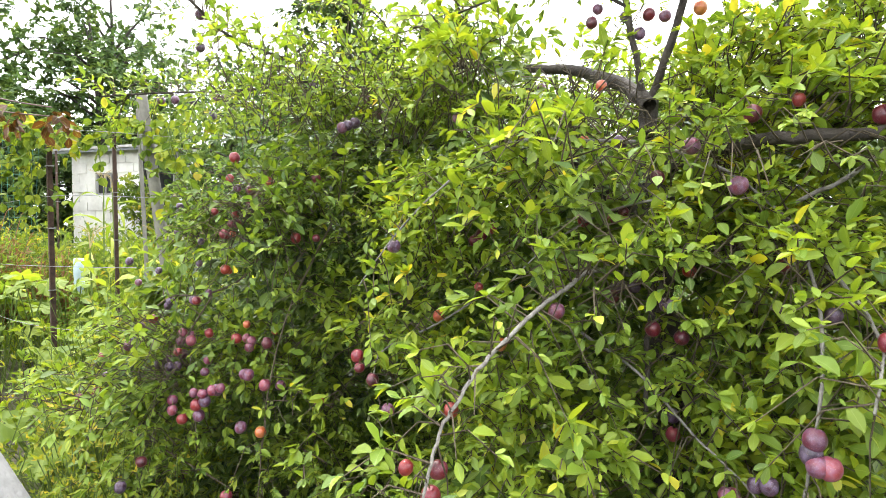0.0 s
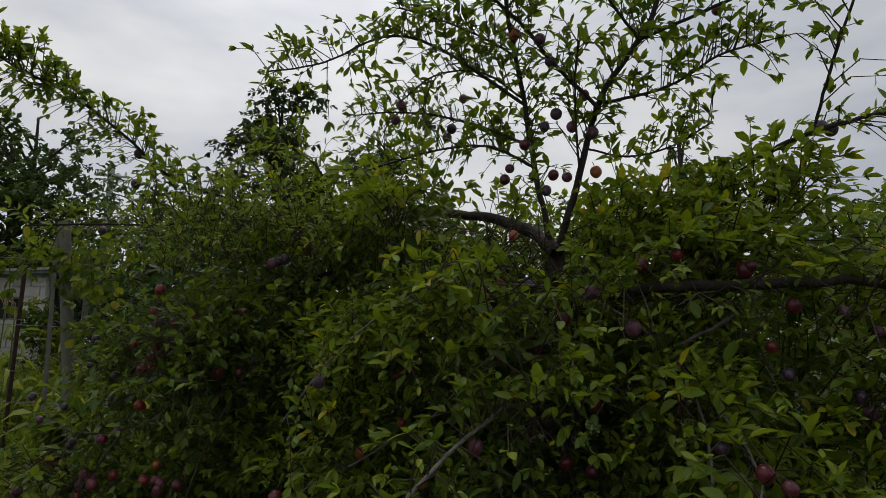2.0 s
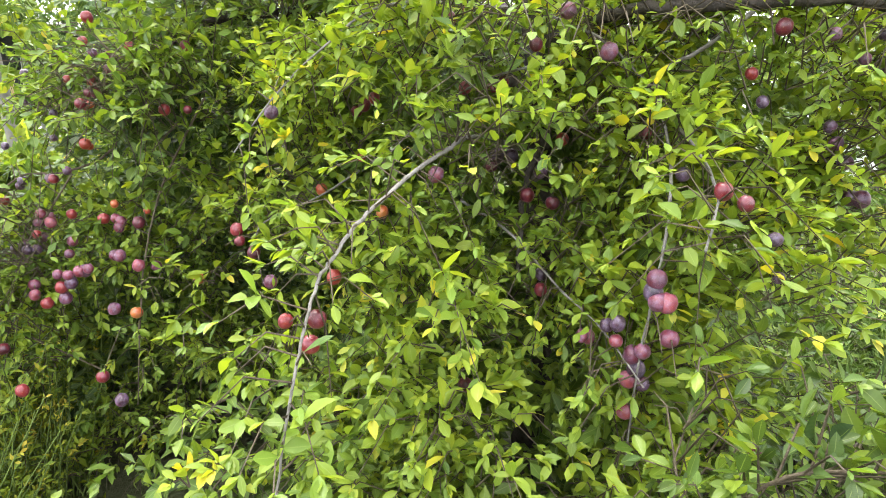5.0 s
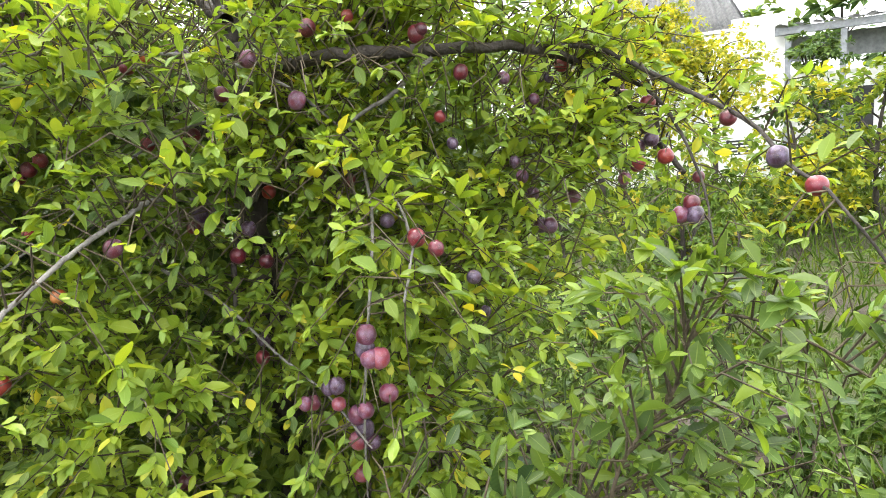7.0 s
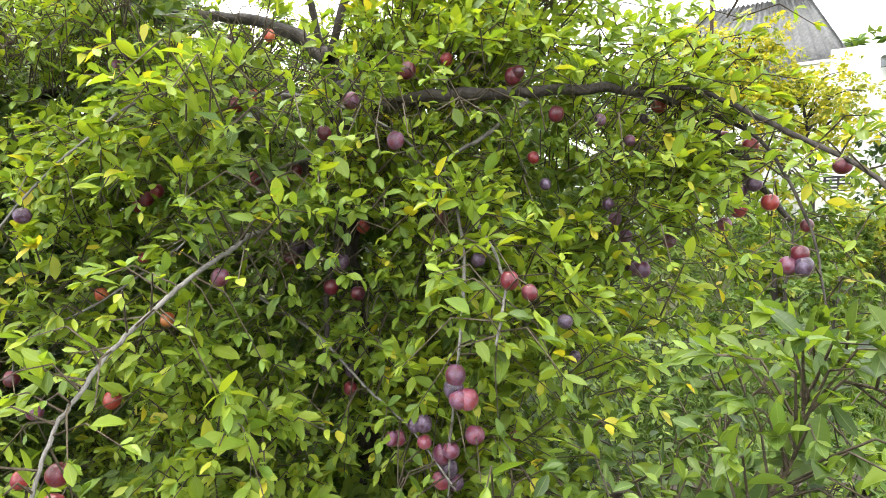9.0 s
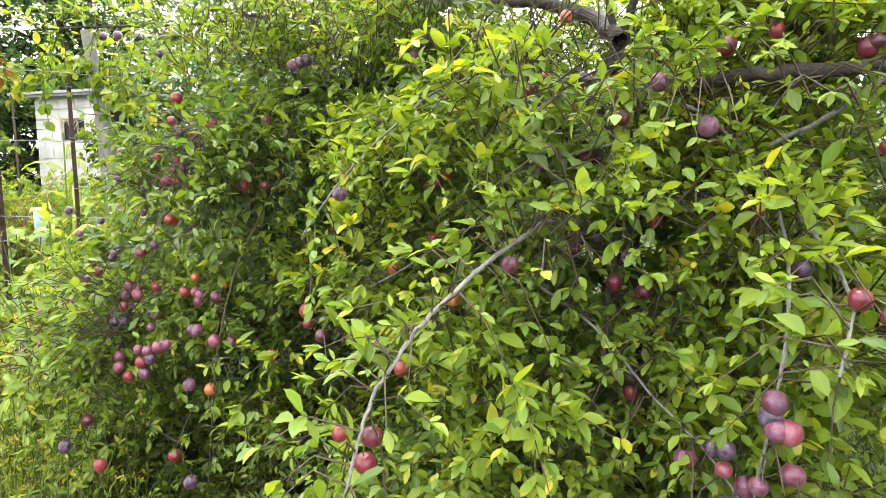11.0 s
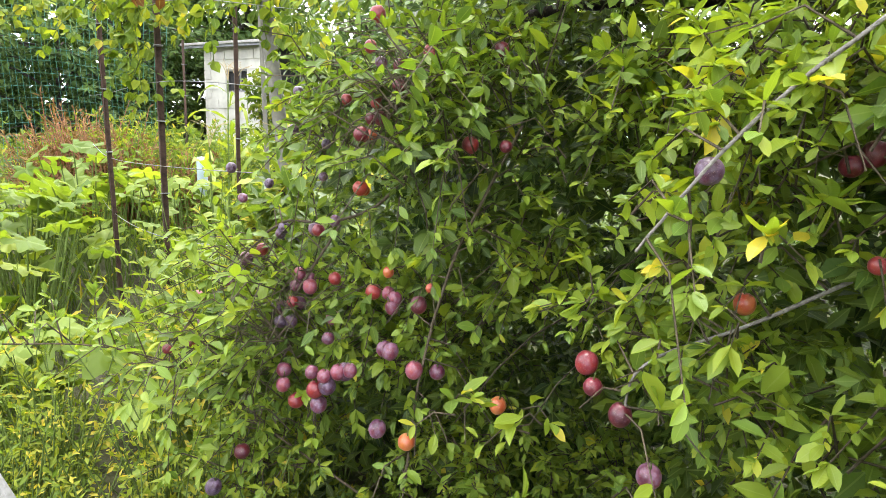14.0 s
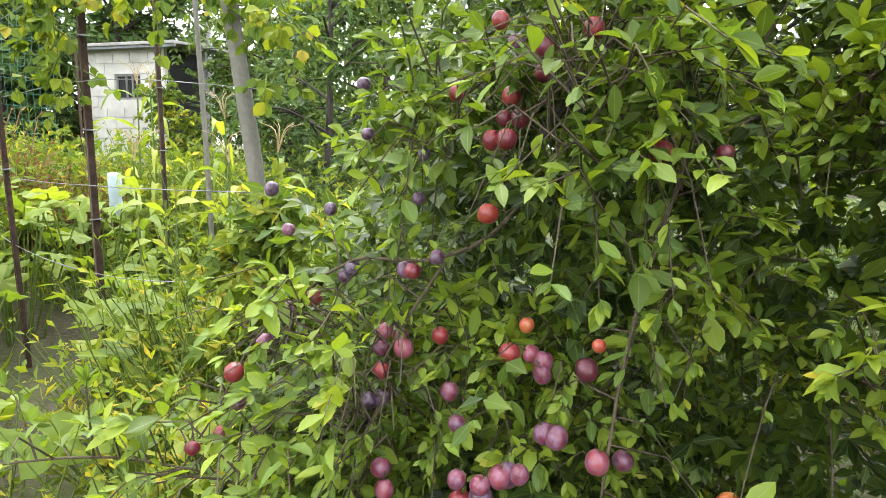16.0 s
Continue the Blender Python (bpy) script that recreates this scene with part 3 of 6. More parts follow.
# the long boughs over the right side
bough("branch", [(1.270, 1.460, 1.818), (1.451, 1.450, 1.773), (1.570, 1.360, 1.690), (1.556, 1.250, 1.586), (1.505, 1.120, 1.438), (1.427, 1.020, 1.282)], 0.0075, 0.0021, M_BARK, 14, age=0.45)
bough("branch", [(1.270, 1.460, 1.828), (1.451, 1.400, 1.801), (1.545, 1.180, 1.660), (1.516, 1.000, 1.576), (1.444, 0.870, 1.494), (1.374, 0.720, 1.424), (1.420, 0.620, 1.260)], 0.0083, 0.0021, M_BARK, 14, age=0.45, first=0.35)
# the strands of the left flank
bough("branch", [(-0.758, 2.520, 1.766), (-0.956, 2.480, 1.432), (-1.106, 2.420, 1.337), (-1.301, 2.470, 1.315), (-1.433, 2.500, 1.222), (-1.534, 2.460, 1.119), (-1.584, 2.380, 0.993), (-1.644, 2.320, 0.870)], 0.0050, 0.0021, M_TWIG, 16, age=0.4)
bough("branch", [(-1.096, 2.420, 1.327), (-1.166, 2.410, 1.215), (-1.215, 2.380, 1.123), (-1.275, 2.340, 0.998), (-1.335, 2.340, 0.865), (-1.387, 2.320, 0.697)], 0.0039, 0.0021, M_TWIG, 12, age=0.35)
bough("branch", [(-0.707, 2.500, 1.796), (-0.835, 2.360, 1.714), (-0.925, 2.360, 1.633), (-1.006, 2.380, 1.510)], 0.0039, 0.0021, M_TWIG, 10, age=0.3)
bough("branch", [(-0.603, 2.450, 1.616), (-0.718, 2.300, 1.312), (-0.774, 2.220, 1.058), (-0.796, 2.180, 0.811), (-0.811, 2.140, 0.518)], 0.0044, 0.0021, M_TWIG, 16, age=0.4)
bough("branch", [(-0.999, 2.350, 0.558), (-1.306, 2.300, 0.759), (-1.541, 2.330, 0.851), (-1.655, 2.290, 0.900), (-1.780, 2.220, 0.947), (-1.979, 2.100, 0.965)], 0.0033, 0.0021, M_TWIG, 22, age=0.42, first=0.1)
# suckers and low shoots that stand up in front
bough("branch", [(0.95, 0.95, 0.0), (0.880, 0.800, 0.600), (0.842, 0.700, 1.049), (0.907, 0.650, 1.198), (0.952, 0.660, 1.297)], 0.0034, 0.002, M_TWIG, 30, age=0.2, first=0.4, size=0.06)
bough("branch", [(1.1, 1.2, 0.1), (1.093, 1.050, 0.854), (1.105, 0.900, 1.189), (1.126, 0.700, 1.262), (1.200, 0.520, 1.180)], 0.0034, 0.002, M_TWIG, 30, age=0.2, first=0.35, size=0.06)
bough("branch", [(0.62, 1.25, 0.1), (0.600, 0.950, 0.700), (0.662, 0.800, 0.977), (0.789, 0.740, 1.028), (0.932, 0.700, 1.033)], 0.0034, 0.002, M_TWIG, 30, age=0.2, first=0.35, size=0.06)


# the mass of the crown: a face of leafy shoots over a dim inside
def face_y(x, z):
    y = 1.64 + 0.80 * smooth(0.10, -0.80, x) - 0.28 * smooth(0.95, 1.6, x)
    y += 0.95 * max(0.0, z - 1.72)
    y -= 0.36 * max(0.0, 1.25 - z) * smooth(-0.6, -0.1, x) * smooth(1.5, 0.9, x)
    y += 0.75 * math.exp(-((x + 0.28) / 0.34) ** 2) * smooth(1.3, 0.95, z)
    y += 0.38 * math.exp(-((x + 0.30) / 0.35) ** 2)
    return y + 0.30 * noise.noise(Vector((x * 2.3, z * 2.3, 1.7))) + 0.32 * noise.noise(Vector((x * 4.2, z * 6.5, 7.7)))


def left_edge(z):
    return -1.16 - 0.40 * smooth(1.8, 0.75, z) + 0.35 * smooth(0.7, 0.2, z) + 0.08 * noise.noise(Vector((z * 5, 0, 3)))


def right_edge(z):
    return 1.62 - 0.40 * smooth(1.8, 1.25, z) - 0.2 * smooth(1.2, 0.5, z) + 0.08 * noise.noise(Vector((z * 5, 0, 9)))


def crown_top(x):
    """The height of the crown, which dips where the limbs part."""
    return 2.25 - 0.36 * max(0.0, x - 0.95) - 0.24 * math.exp(-((x - 0.48) / 0.36) ** 2)


HOLLOWS = ((-0.47, 0.85, 0.11), (-0.22, 0.95, 0.09), (0.20, 0.95, 0.07), (-0.50, 0.45, 0.14), (0.35, 0.62, 0.10), (-0.30, 1.32, 0.06))


def mass(number, deep, size, gap):
    made = 0
    while made < number:
        z = rnd(0.12, 2.22)
        x = rnd(-1.85, 1.7)
        if not left_edge(z) < x < right_edge(z) or z > crown_top(x):
            continue
        if noise.noise(Vector((x * 3.4, z * 3.4, 5.0))) + 0.6 * noise.noise(Vector((x * 8, z * 8, 2.0))) < gap + (0.08 * smooth(-0.8, -0.6, x) * smooth(0.1, -0.1, x) * smooth(1.6, 1.3, z) if deep[0] < 0.4 else 0.0):
            continue
        if deep[0] < 0.4 and any(math.hypot(x - hx, z - hz) < hr for hx, hz, hr in HOLLOWS) and rnd(0, 1) < 0.65:
            continue
        made += 1
        back = rnd(*deep)
        p = np.array((x, face_y(x, z) + back, z))
        hanging = smooth(-0.4, -0.8, x) * 0.8 + 0.15
        fall = -0.9 if rnd(0, 1) < hanging * 0.22 else rnd(-0.1, 0.9)
        way = np.array((rnd(-0.7, 0.7) + 0.25 * (x - 0.1), -rnd(0.25, 1.0), fall))
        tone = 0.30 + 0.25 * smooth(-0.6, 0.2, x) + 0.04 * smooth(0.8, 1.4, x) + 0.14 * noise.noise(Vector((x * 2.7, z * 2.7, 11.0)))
        # leaves near the face get a lighter tone, a painted shading by depth
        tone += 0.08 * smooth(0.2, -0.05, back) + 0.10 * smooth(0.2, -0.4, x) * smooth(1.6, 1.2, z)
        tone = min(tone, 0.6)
        if rnd(0, 1) < 0.02:
            tone += 0.25
        big = size * rnd(0.7, 1.25)
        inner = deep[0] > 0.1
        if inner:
            # shade inside the crown is put into the leaf tone: inner leaves darker
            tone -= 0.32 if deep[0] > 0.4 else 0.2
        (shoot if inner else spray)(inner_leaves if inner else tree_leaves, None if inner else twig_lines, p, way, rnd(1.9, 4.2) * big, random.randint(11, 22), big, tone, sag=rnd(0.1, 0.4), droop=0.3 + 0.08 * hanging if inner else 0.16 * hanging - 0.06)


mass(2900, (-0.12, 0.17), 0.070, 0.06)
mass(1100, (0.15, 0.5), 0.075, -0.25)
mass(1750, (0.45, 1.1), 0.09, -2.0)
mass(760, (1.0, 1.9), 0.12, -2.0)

# the lobe behind the right edge
for i in range(460):
    x, z = rnd(1.05, 2.15), rnd(0.2, 1.75)
    y = 1.75 + 0.5 * (x - 1.05) + 0.25 * noise.noise(Vector((x * 2.5, z * 2.5, 21.0))) + rnd(0, 0.5)
    if z > 1.75 - 0.75 * smooth(1.3, 2.15, x) or noise.noise(Vector((x * 3.5, z * 3.5, 8.0))) < -0.25:
        continue
    spray(tree_leaves, twig_lines, (x, y, z), (rnd(-0.7, 0.7), -rnd(0.2, 1.0), rnd(-0.5, 0.8)), rnd(0.12, 0.25), random.randint(8, 14), 0.064, rnd(0.2, 0.5))

# low growth from tree foot to boards, its shade put into dark leaf tones
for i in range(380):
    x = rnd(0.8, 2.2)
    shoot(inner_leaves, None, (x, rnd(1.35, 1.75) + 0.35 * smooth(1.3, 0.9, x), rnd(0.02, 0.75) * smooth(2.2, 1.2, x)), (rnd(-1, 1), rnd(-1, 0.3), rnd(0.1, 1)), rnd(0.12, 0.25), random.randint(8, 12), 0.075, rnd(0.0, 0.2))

# the low boughs over the boards
for i in range(240):
    x, y, z = rnd(1.0, 1.95), rnd(0.95, 1.65), rnd(0.4, 1.02)
    if noise.noise(Vector((x * 4, z * 4, y * 4 + 30))) < -0.02 or y < 1.5 - 0.45 * (x - 0.9):
        continue
    spray(tree_leaves, twig_lines, (x, y, z), (rnd(-0.9, 0.5), rnd(-0.9, 0.2), rnd(-0.3, 0.6)), rnd(0.12, 0.24), random.randint(8, 13), 0.072, rnd(0.2, 0.48))

# the dim inside near the ground: leaves toned dark to stand in for shade
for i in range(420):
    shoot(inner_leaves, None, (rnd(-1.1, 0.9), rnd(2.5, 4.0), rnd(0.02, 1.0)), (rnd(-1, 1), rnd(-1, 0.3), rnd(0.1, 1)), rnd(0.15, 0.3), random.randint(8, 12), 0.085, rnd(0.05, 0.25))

# thick young growth that stands up at the foot of the right side
for i in range(70):
    x, y = rnd(0.62, 1.75), rnd(0.68, 1.35)
    if y < 0.95 - 0.25 * (x - 0.6):
        y += 0.25
    top = rnd(0.6, 1.05) - 0.15 * smooth(1.0, 1.6, x)
    low = (x + rnd(-0.15, 0.15), y + 0.25, 0.0)
    twig_lines.append(spline([low, (x, y + 0.1, top * 0.5), (x, y, top - 0.1)], 3))
    for j in range(4):
        spray(tree_leaves, twig_lines, (x, y + 0.03 * j, top - 0.10 * j), (rnd(-0.8, 0.8), rnd(-0.9, 0.5), rnd(0.3, 1.0)), rnd(0.12, 0.24), random.randint(7, 11), 0.070, 0.24 + rnd(-0.12, 0.16), bare=0.1)

# the ragged top
for i in range(620):
    x = rnd(-1.05, 1.25) if i < 420 else rnd(-1.0, 0.4)
    y = 2.45 - 0.75 * smooth(0.5, 1.3, x) + rnd(-0.25, 0.45)
    z = 2.08 - 0.06 * smooth(0.6, 1.3, x) + 0.20 * noise.noise(Vector((x * 3, y * 3, 4.0))) + rnd(-0.12, 0.16) * smooth(1.2, 0.6, x) - 0.19 * math.exp(-((x - 0.48) / 0.36) ** 2)
    spray(tree_leaves, twig_lines, (x, y, z), (rnd(-0.7, 0.7), rnd(-0.9, 0.3), rnd(0.2, 1.0)), rnd(0.12, 0.26), random.randint(8, 14), 0.06, rnd(0.40, 0.6))

# growth behind and along the parting limbs
for i in range(270):
    x, y = rnd(-0.35, 1.15), rnd(2.4, 3.3)
    z = 2.08 + 0.12 * (y - 2.4) + 0.12 * noise.noise(Vector((x * 3, y * 3, 14.0))) + rnd(-0.12, 0.14)
    spray(tree_leaves, twig_lines, (x, y, z), (rnd(-0.8, 0.8), rnd(-0.9, 0.2), rnd(0.1, 1.0)), rnd(0.12, 0.26), random.randint(9, 15), 0.075, rnd(0.36, 0.6))

# leaves low down beside the arch
for i in range(95):
    x, z = rnd(-0.55, 0.02), rnd(0.42, 0.95)
    spray(tree_leaves, twig_lines, (x, rnd(1.45, 1.95) - 0.2 * smooth(-0.3, 0.0, x), z), (rnd(-0.8, 0.8), -rnd(0.2, 0.9), rnd(-0.1, 0.8)), rnd(0.12, 0.26), random.randint(9, 15), 0.072, rnd(0.3, 0.55))
# dark-toned leaves behind these repeat the painted dimness near the ground
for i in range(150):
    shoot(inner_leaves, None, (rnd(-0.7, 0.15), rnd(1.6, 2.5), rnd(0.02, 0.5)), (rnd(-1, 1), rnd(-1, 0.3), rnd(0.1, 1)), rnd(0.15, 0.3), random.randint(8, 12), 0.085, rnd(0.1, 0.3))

# the roof of the crown, that keeps the inside in shade
for i in range(800):
    x, y = rnd(-1.25, 1.35), rnd(2.2, 4.3)
    z = 1.90 - 0.2 * math.exp(-((x - 0.48) / 0.36) ** 2) - 0.30 * smooth(0.8, 1.35, abs(x - 0.1)) - 0.5 * smooth(3.4, 4.3, y) + rnd(-0.15, 0.1)
    if y > face_y(x, z) + 0.25 and not (0.0 < x < 0.95 and y < 3.2 and rnd(0, 1) < 0.65):
        shoot(inner_leaves, None, (x, y, z), (rnd(-1, 1), rnd(-1, 1), rnd(-0.1, 0.5)), rnd(0.15, 0.35), random.randint(9, 14), 0.10, 0.3 + rnd(-0.1, 0.1))

# the far half and the top of the crown
for i in range(700):
    a, h = rnd(0, 2 * math.pi), rnd(0.5, 2.25)
    r = 1.45 * math.sqrt(max(0.05, 1 - (h / 2.6) ** 2)) * rnd(0.75, 1.0)
    p = np.array((0.25 + r * math.cos(a) * 1.15, 3.1 + r * math.sin(a) * 0.9, h))
    if p[1] < face_y(p[0], h) + 0.3 or not left_edge(h) - 0.1 < p[0] < right_edge(h) + 0.1:
        continue
    shoot(inner_leaves, None, p, (math.cos(a), math.sin(a), rnd(0, 0.9)), rnd(0.15, 0.35), random.randint(9, 16), 0.065, 0.35 + rnd(-0.1, 0.1))

# growth in front of the thick limb and the trunk
for i in range(130):
    x = rnd(0.3, 1.55)
    spray(tree_leaves, twig_lines, (x, 1.50 - 0.05 * smooth(1.0, 1.5, x) + rnd(-0.06, 0.08), rnd(1.58, 1.98) - 0.12 * math.exp(-((x - 0.48) / 0.36) ** 2)), (rnd(-0.8, 0.8), -rnd(0.1, 0.8), rnd(-0.3, 0.9)), rnd(0.1, 0.22), random.randint(8, 14), 0.06, rnd(0.42, 0.58))

for i in range(190):
    spray(tree_leaves, twig_lines, (rnd(0.30, 0.8), rnd(1.56, 1.78), rnd(0.9, 1.82)), (rnd(-0.8, 0.8), -rnd(0.2, 0.8), rnd(-0.3, 0.9)), rnd(0.1, 0.22), random.randint(8, 14), 0.06, rnd(0.36, 0.55))

# leafy sprigs before the fork and along the thick limb
for i in range(46):
    x = rnd(0.22, 0.85)
    spray(tree_leaves, twig_lines, (x, rnd(1.85, 2.1), rnd(1.84, 2.06)), (rnd(-0.8, 0.8), -rnd(0.0, 0.6), rnd(0.0, 0.9)), rnd(0.1, 0.2), random.randint(7, 12), 0.06, rnd(0.38, 0.56))
for i in range(40):
    spray(tree_leaves, twig_lines, (rnd(0.75, 1.5), rnd(1.36, 1.5), rnd(1.60, 1.78)), (rnd(-0.8, 0.8), -rnd(0.0, 0.5), rnd(0.1, 0.9)), rnd(0.08, 0.18), random.randint(6, 10), 0.058, rnd(0.36, 0.54))

# a few rosettes of yellow leaves
for x, y, z in ((-0.22, 1.10, 0.86), (-0.30, 1.14, 0.80), (-0.16, 1.08, 0.78), (0.28, 1.50, 1.50), (-0.18, 1.70, 1.44), (0.92, 1.12, 1.08), (1.28, 1.36, 1.66), (0.12, 1.98, 1.98), (-0.25, 1.84, 1.95)):
    for i in range(2):
        spray(tree_leaves, twig_lines, (x, y, z), (rnd(-0.5, 0.5), rnd(-0.8, 0), 0.6), 0.06, 6, 0.075, 0.76, bare=0.3)

# sprays of large leaves that stand out from the left half
for x, y, z, age in ((-0.26, 1.95, 1.65, 0.62), (-0.21, 1.94, 1.61, 0.62), (-0.31, 1.96, 1.46, 0.62), (-0.21, 1.92, 1.37, 0.62), (-0.37, 2.08, 1.27, 0.55), (-0.41, 2.08, 1.22, 0.55), (-0.28, 2.07, 1.28, 0.55), (-0.31, 2.06, 1.21, 0.55), (-0.24, 1.87, 1.15, 0.48), (-0.19, 1.87, 1.18, 0.48), (-0.17, 1.89, 1.26, 0.48), (-0.64, 2.01, 1.00, 0.62), (-0.49, 2.03, 1.01, 0.62), (-0.54, 2.47, 1.66, 0.60), (-0.59, 2.47, 1.53, 0.60), (-0.88, 2.34, 0.94, 0.64), (-0.85, 2.54, 1.44, 0.42), (-0.82, 2.51, 1.25, 0.42), (-0.65, 2.45, 1.13, 0.38), (-0.68, 2.46, 1.17, 0.38), (-0.40, 2.37, 1.66, 0.60), (-0.80, 2.34, 1.02, 0.50), (-1.02, 2.40, 1.13, 0.50), (-0.73, 2.43, 1.39, 0.50)):
    root = (x + 0.25 * (0.1 - x) + rnd(-0.03, 0.03), y + rnd(0.25, 0.4), z + rnd(0.05, 0.2))
    twig_lines.append(spline([root, ((root[0] + x) / 2, (root[1] + y) / 2, (root[2] + z) / 2 + 0.04), (x, y, z)], 3))
    for i in range(4):
        spray(tree_leaves, twig_lines, (x + rnd(-0.03, 0.03), y + 0.02 * i, z + rnd(-0.02, 0.02)), (rnd(-0.7, 0.7), rnd(-0.8, 0), rnd(-0.2, 0.7)), rnd(0.07, 0.13), random.randint(6, 10), 0.082, age + rnd(-0.06, 0.08), bare=0.2)

# ---- plums ----
def plum_mesh(kind, seed):
    """A plum of one metre: a globe with a seam, a dimple at the stalk and a slight point."""
    bm = bmesh.new()
    bmesh.ops.create_uvsphere(bm, u_segments=18, v_segments=12, radius=0.5)
    rng = random.Random(seed)
    tall = rng.uniform(0.98, 1.12)
    for vert in bm.verts:
        x, y, z = vert.co
        a = math.atan2(y, x)
        seam = 1 - 0.045 * math.exp(-(a / 0.28) ** 2) * (1 - abs(2 * z) ** 3)
        dimple = 0.07 * math.exp(-((x * x + y * y) / 0.02)) if z > 0 else 0
        lump = 1 + 0.03 * noise.noise(vert.co * 3 + Vector((seed, 0, 0)))
        vert.co = Vector((x * seam * lump, y * seam * lump, (z * tall - dimple) * lump - 0.5))
    me = bpy.data.meshes.new("plum")
    bm.to_mesh(me)
    bm.free()
    me.polygons.foreach_set("use_smooth", np.full(len(me.polygons), True))
    me.materials.append(SKINS[kind])
    return me


PLUMS = {kind: [plum_mesh(kind, s) for s in range(3)] for kind in SKINS}
v, q = tubes([spline([(0, 0, -0.08), (0.02, 0, 0.12), (0.09, 0.02, 0.42)], 3)], [(0.035, 0.03)], 5)
STALK = mesh_of("stalk", v, q, M_STEM)


FRUIT = []


def hang(kind, *places):
    """Plums of one colour, each with its stalk: the middle and the thickness of each."""
    for x, y, z, d in places:
        d = min(d, 0.044) * 0.98
        ob = on_tree("plum", random.choice(PLUMS[kind]), {"red": "ripe red plum", "purple": "dusky purple plum with a pale bloom", "pink": "pinkish purple plum with a pale bloom", "orange": "orange-red half-ripe plum"}[kind])
        ob.matrix_basis = pose(x, y, z + d * 0.5, rnd(-22, 22), rnd(-22, 22), rnd(0, 360)) @ Matrix.Diagonal((d, d, d, 1))
        stalk = new("stalk", STALK)
        stalk.parent = ob
        FRUIT.append((x, y, z))


hang("red", (-0.907, 2.380, 1.754, 0.042), (-0.906, 2.380, 1.704, 0.037), (-0.967, 2.370, 1.662, 0.039), (-0.956, 2.350, 1.621, 0.038), (-0.986, 2.360, 1.621, 0.030), (-1.007, 2.380, 1.580, 0.039), (-0.826, 2.360, 1.785, 0.039))
hang("red", (-0.701, 2.310, 1.564, 0.042), (-0.609, 2.260, 1.564, 0.031), (-0.677, 2.480, 1.806, 0.040), (-0.999, 2.390, 1.803, 0.034), (-1.080, 2.420, 1.671, 0.031))
hang("purple", (-0.968, 2.380, 1.763, 0.033), (-1.140, 2.430, 1.549, 0.028), (-1.159, 2.430, 1.458, 0.028), (-1.274, 2.480, 1.589, 0.029), (-1.297, 2.550, 1.700, 0.033), (-1.354, 2.480, 1.426, 0.029), (-1.488, 2.490, 1.465, 0.033))
hang("purple", (-1.456, 2.500, 1.374, 0.031))
hang("orange", (-1.015, 2.400, 1.429, 0.030), (-0.976, 2.360, 1.581, 0.028), (-0.921, 2.350, 1.220, 0.031), (-0.788, 2.310, 1.201, 0.028))
hang("purple", (-1.311, 2.480, 1.295, 0.039), (-1.331, 2.490, 1.274, 0.032), (-1.188, 2.430, 1.306, 0.037), (-1.106, 2.420, 1.337, 0.032), (-1.485, 2.550, 1.172, 0.049), (-1.525, 2.570, 1.111, 0.039), (-1.545, 2.550, 1.090, 0.042))
hang("purple", (-1.553, 2.400, 0.994, 0.034), (-1.244, 2.330, 1.049, 0.035), (-1.214, 2.350, 1.050, 0.037))
hang("red", (-1.157, 2.420, 1.306, 0.037), (-1.403, 2.520, 1.213, 0.039), (-1.532, 2.370, 1.078, 0.043), (-1.573, 2.380, 0.933, 0.037), (-1.624, 2.330, 0.921, 0.034), (-1.104, 2.390, 1.175, 0.037), (-1.215, 2.370, 1.103, 0.035))
hang("pink", (-1.226, 2.400, 1.143, 0.040), (-1.185, 2.400, 1.144, 0.043), (-1.216, 2.420, 1.174, 0.038), (-1.185, 2.410, 1.164, 0.035), (-0.909, 2.330, 1.170, 0.035), (-0.889, 2.320, 1.160, 0.040), (-0.898, 2.300, 1.139, 0.037))
hang("pink", (-0.793, 2.210, 1.018, 0.049), (-0.743, 2.230, 1.009, 0.040), (-1.202, 2.300, 0.928, 0.043), (-1.191, 2.270, 0.897, 0.040))
hang("pink", (-0.964, 2.140, 1.011, 0.040), (-0.934, 2.140, 1.022, 0.034), (-0.995, 2.130, 1.000, 0.036), (-1.036, 2.150, 1.000, 0.034), (-1.071, 2.330, 1.084, 0.038), (-1.049, 2.260, 1.051, 0.035))
hang("purple", (0.531, 1.550, 1.793, 0.052), (0.638, 1.510, 1.694, 0.052), (0.418, 1.780, 1.835, 0.043), (0.390, 1.760, 1.678, 0.033), (0.720, 1.790, 1.532, 0.049), (-0.231, 1.800, 1.544, 0.042), (0.220, 1.550, 1.390, 0.042))
hang("purple", (0.409, 1.790, 1.433, 0.046), (0.449, 1.780, 1.433, 0.040), (0.519, 1.670, 1.393, 0.040), (-0.267, 1.850, 1.037, 0.043))
hang("red", (0.276, 1.950, 1.837, 0.044), (0.480, 1.660, 1.726, 0.038), (0.312, 1.740, 1.618, 0.036), (0.381, 1.740, 1.618, 0.036), (0.410, 1.740, 1.638, 0.033), (0.752, 1.550, 1.501, 0.036), (0.390, 1.770, 1.403, 0.040))
hang("red", (0.480, 1.690, 1.325, 0.042), (0.549, 1.660, 1.306, 0.041), (-0.974, 2.290, 1.580, 0.040), (-1.006, 2.440, 1.893, 0.048))
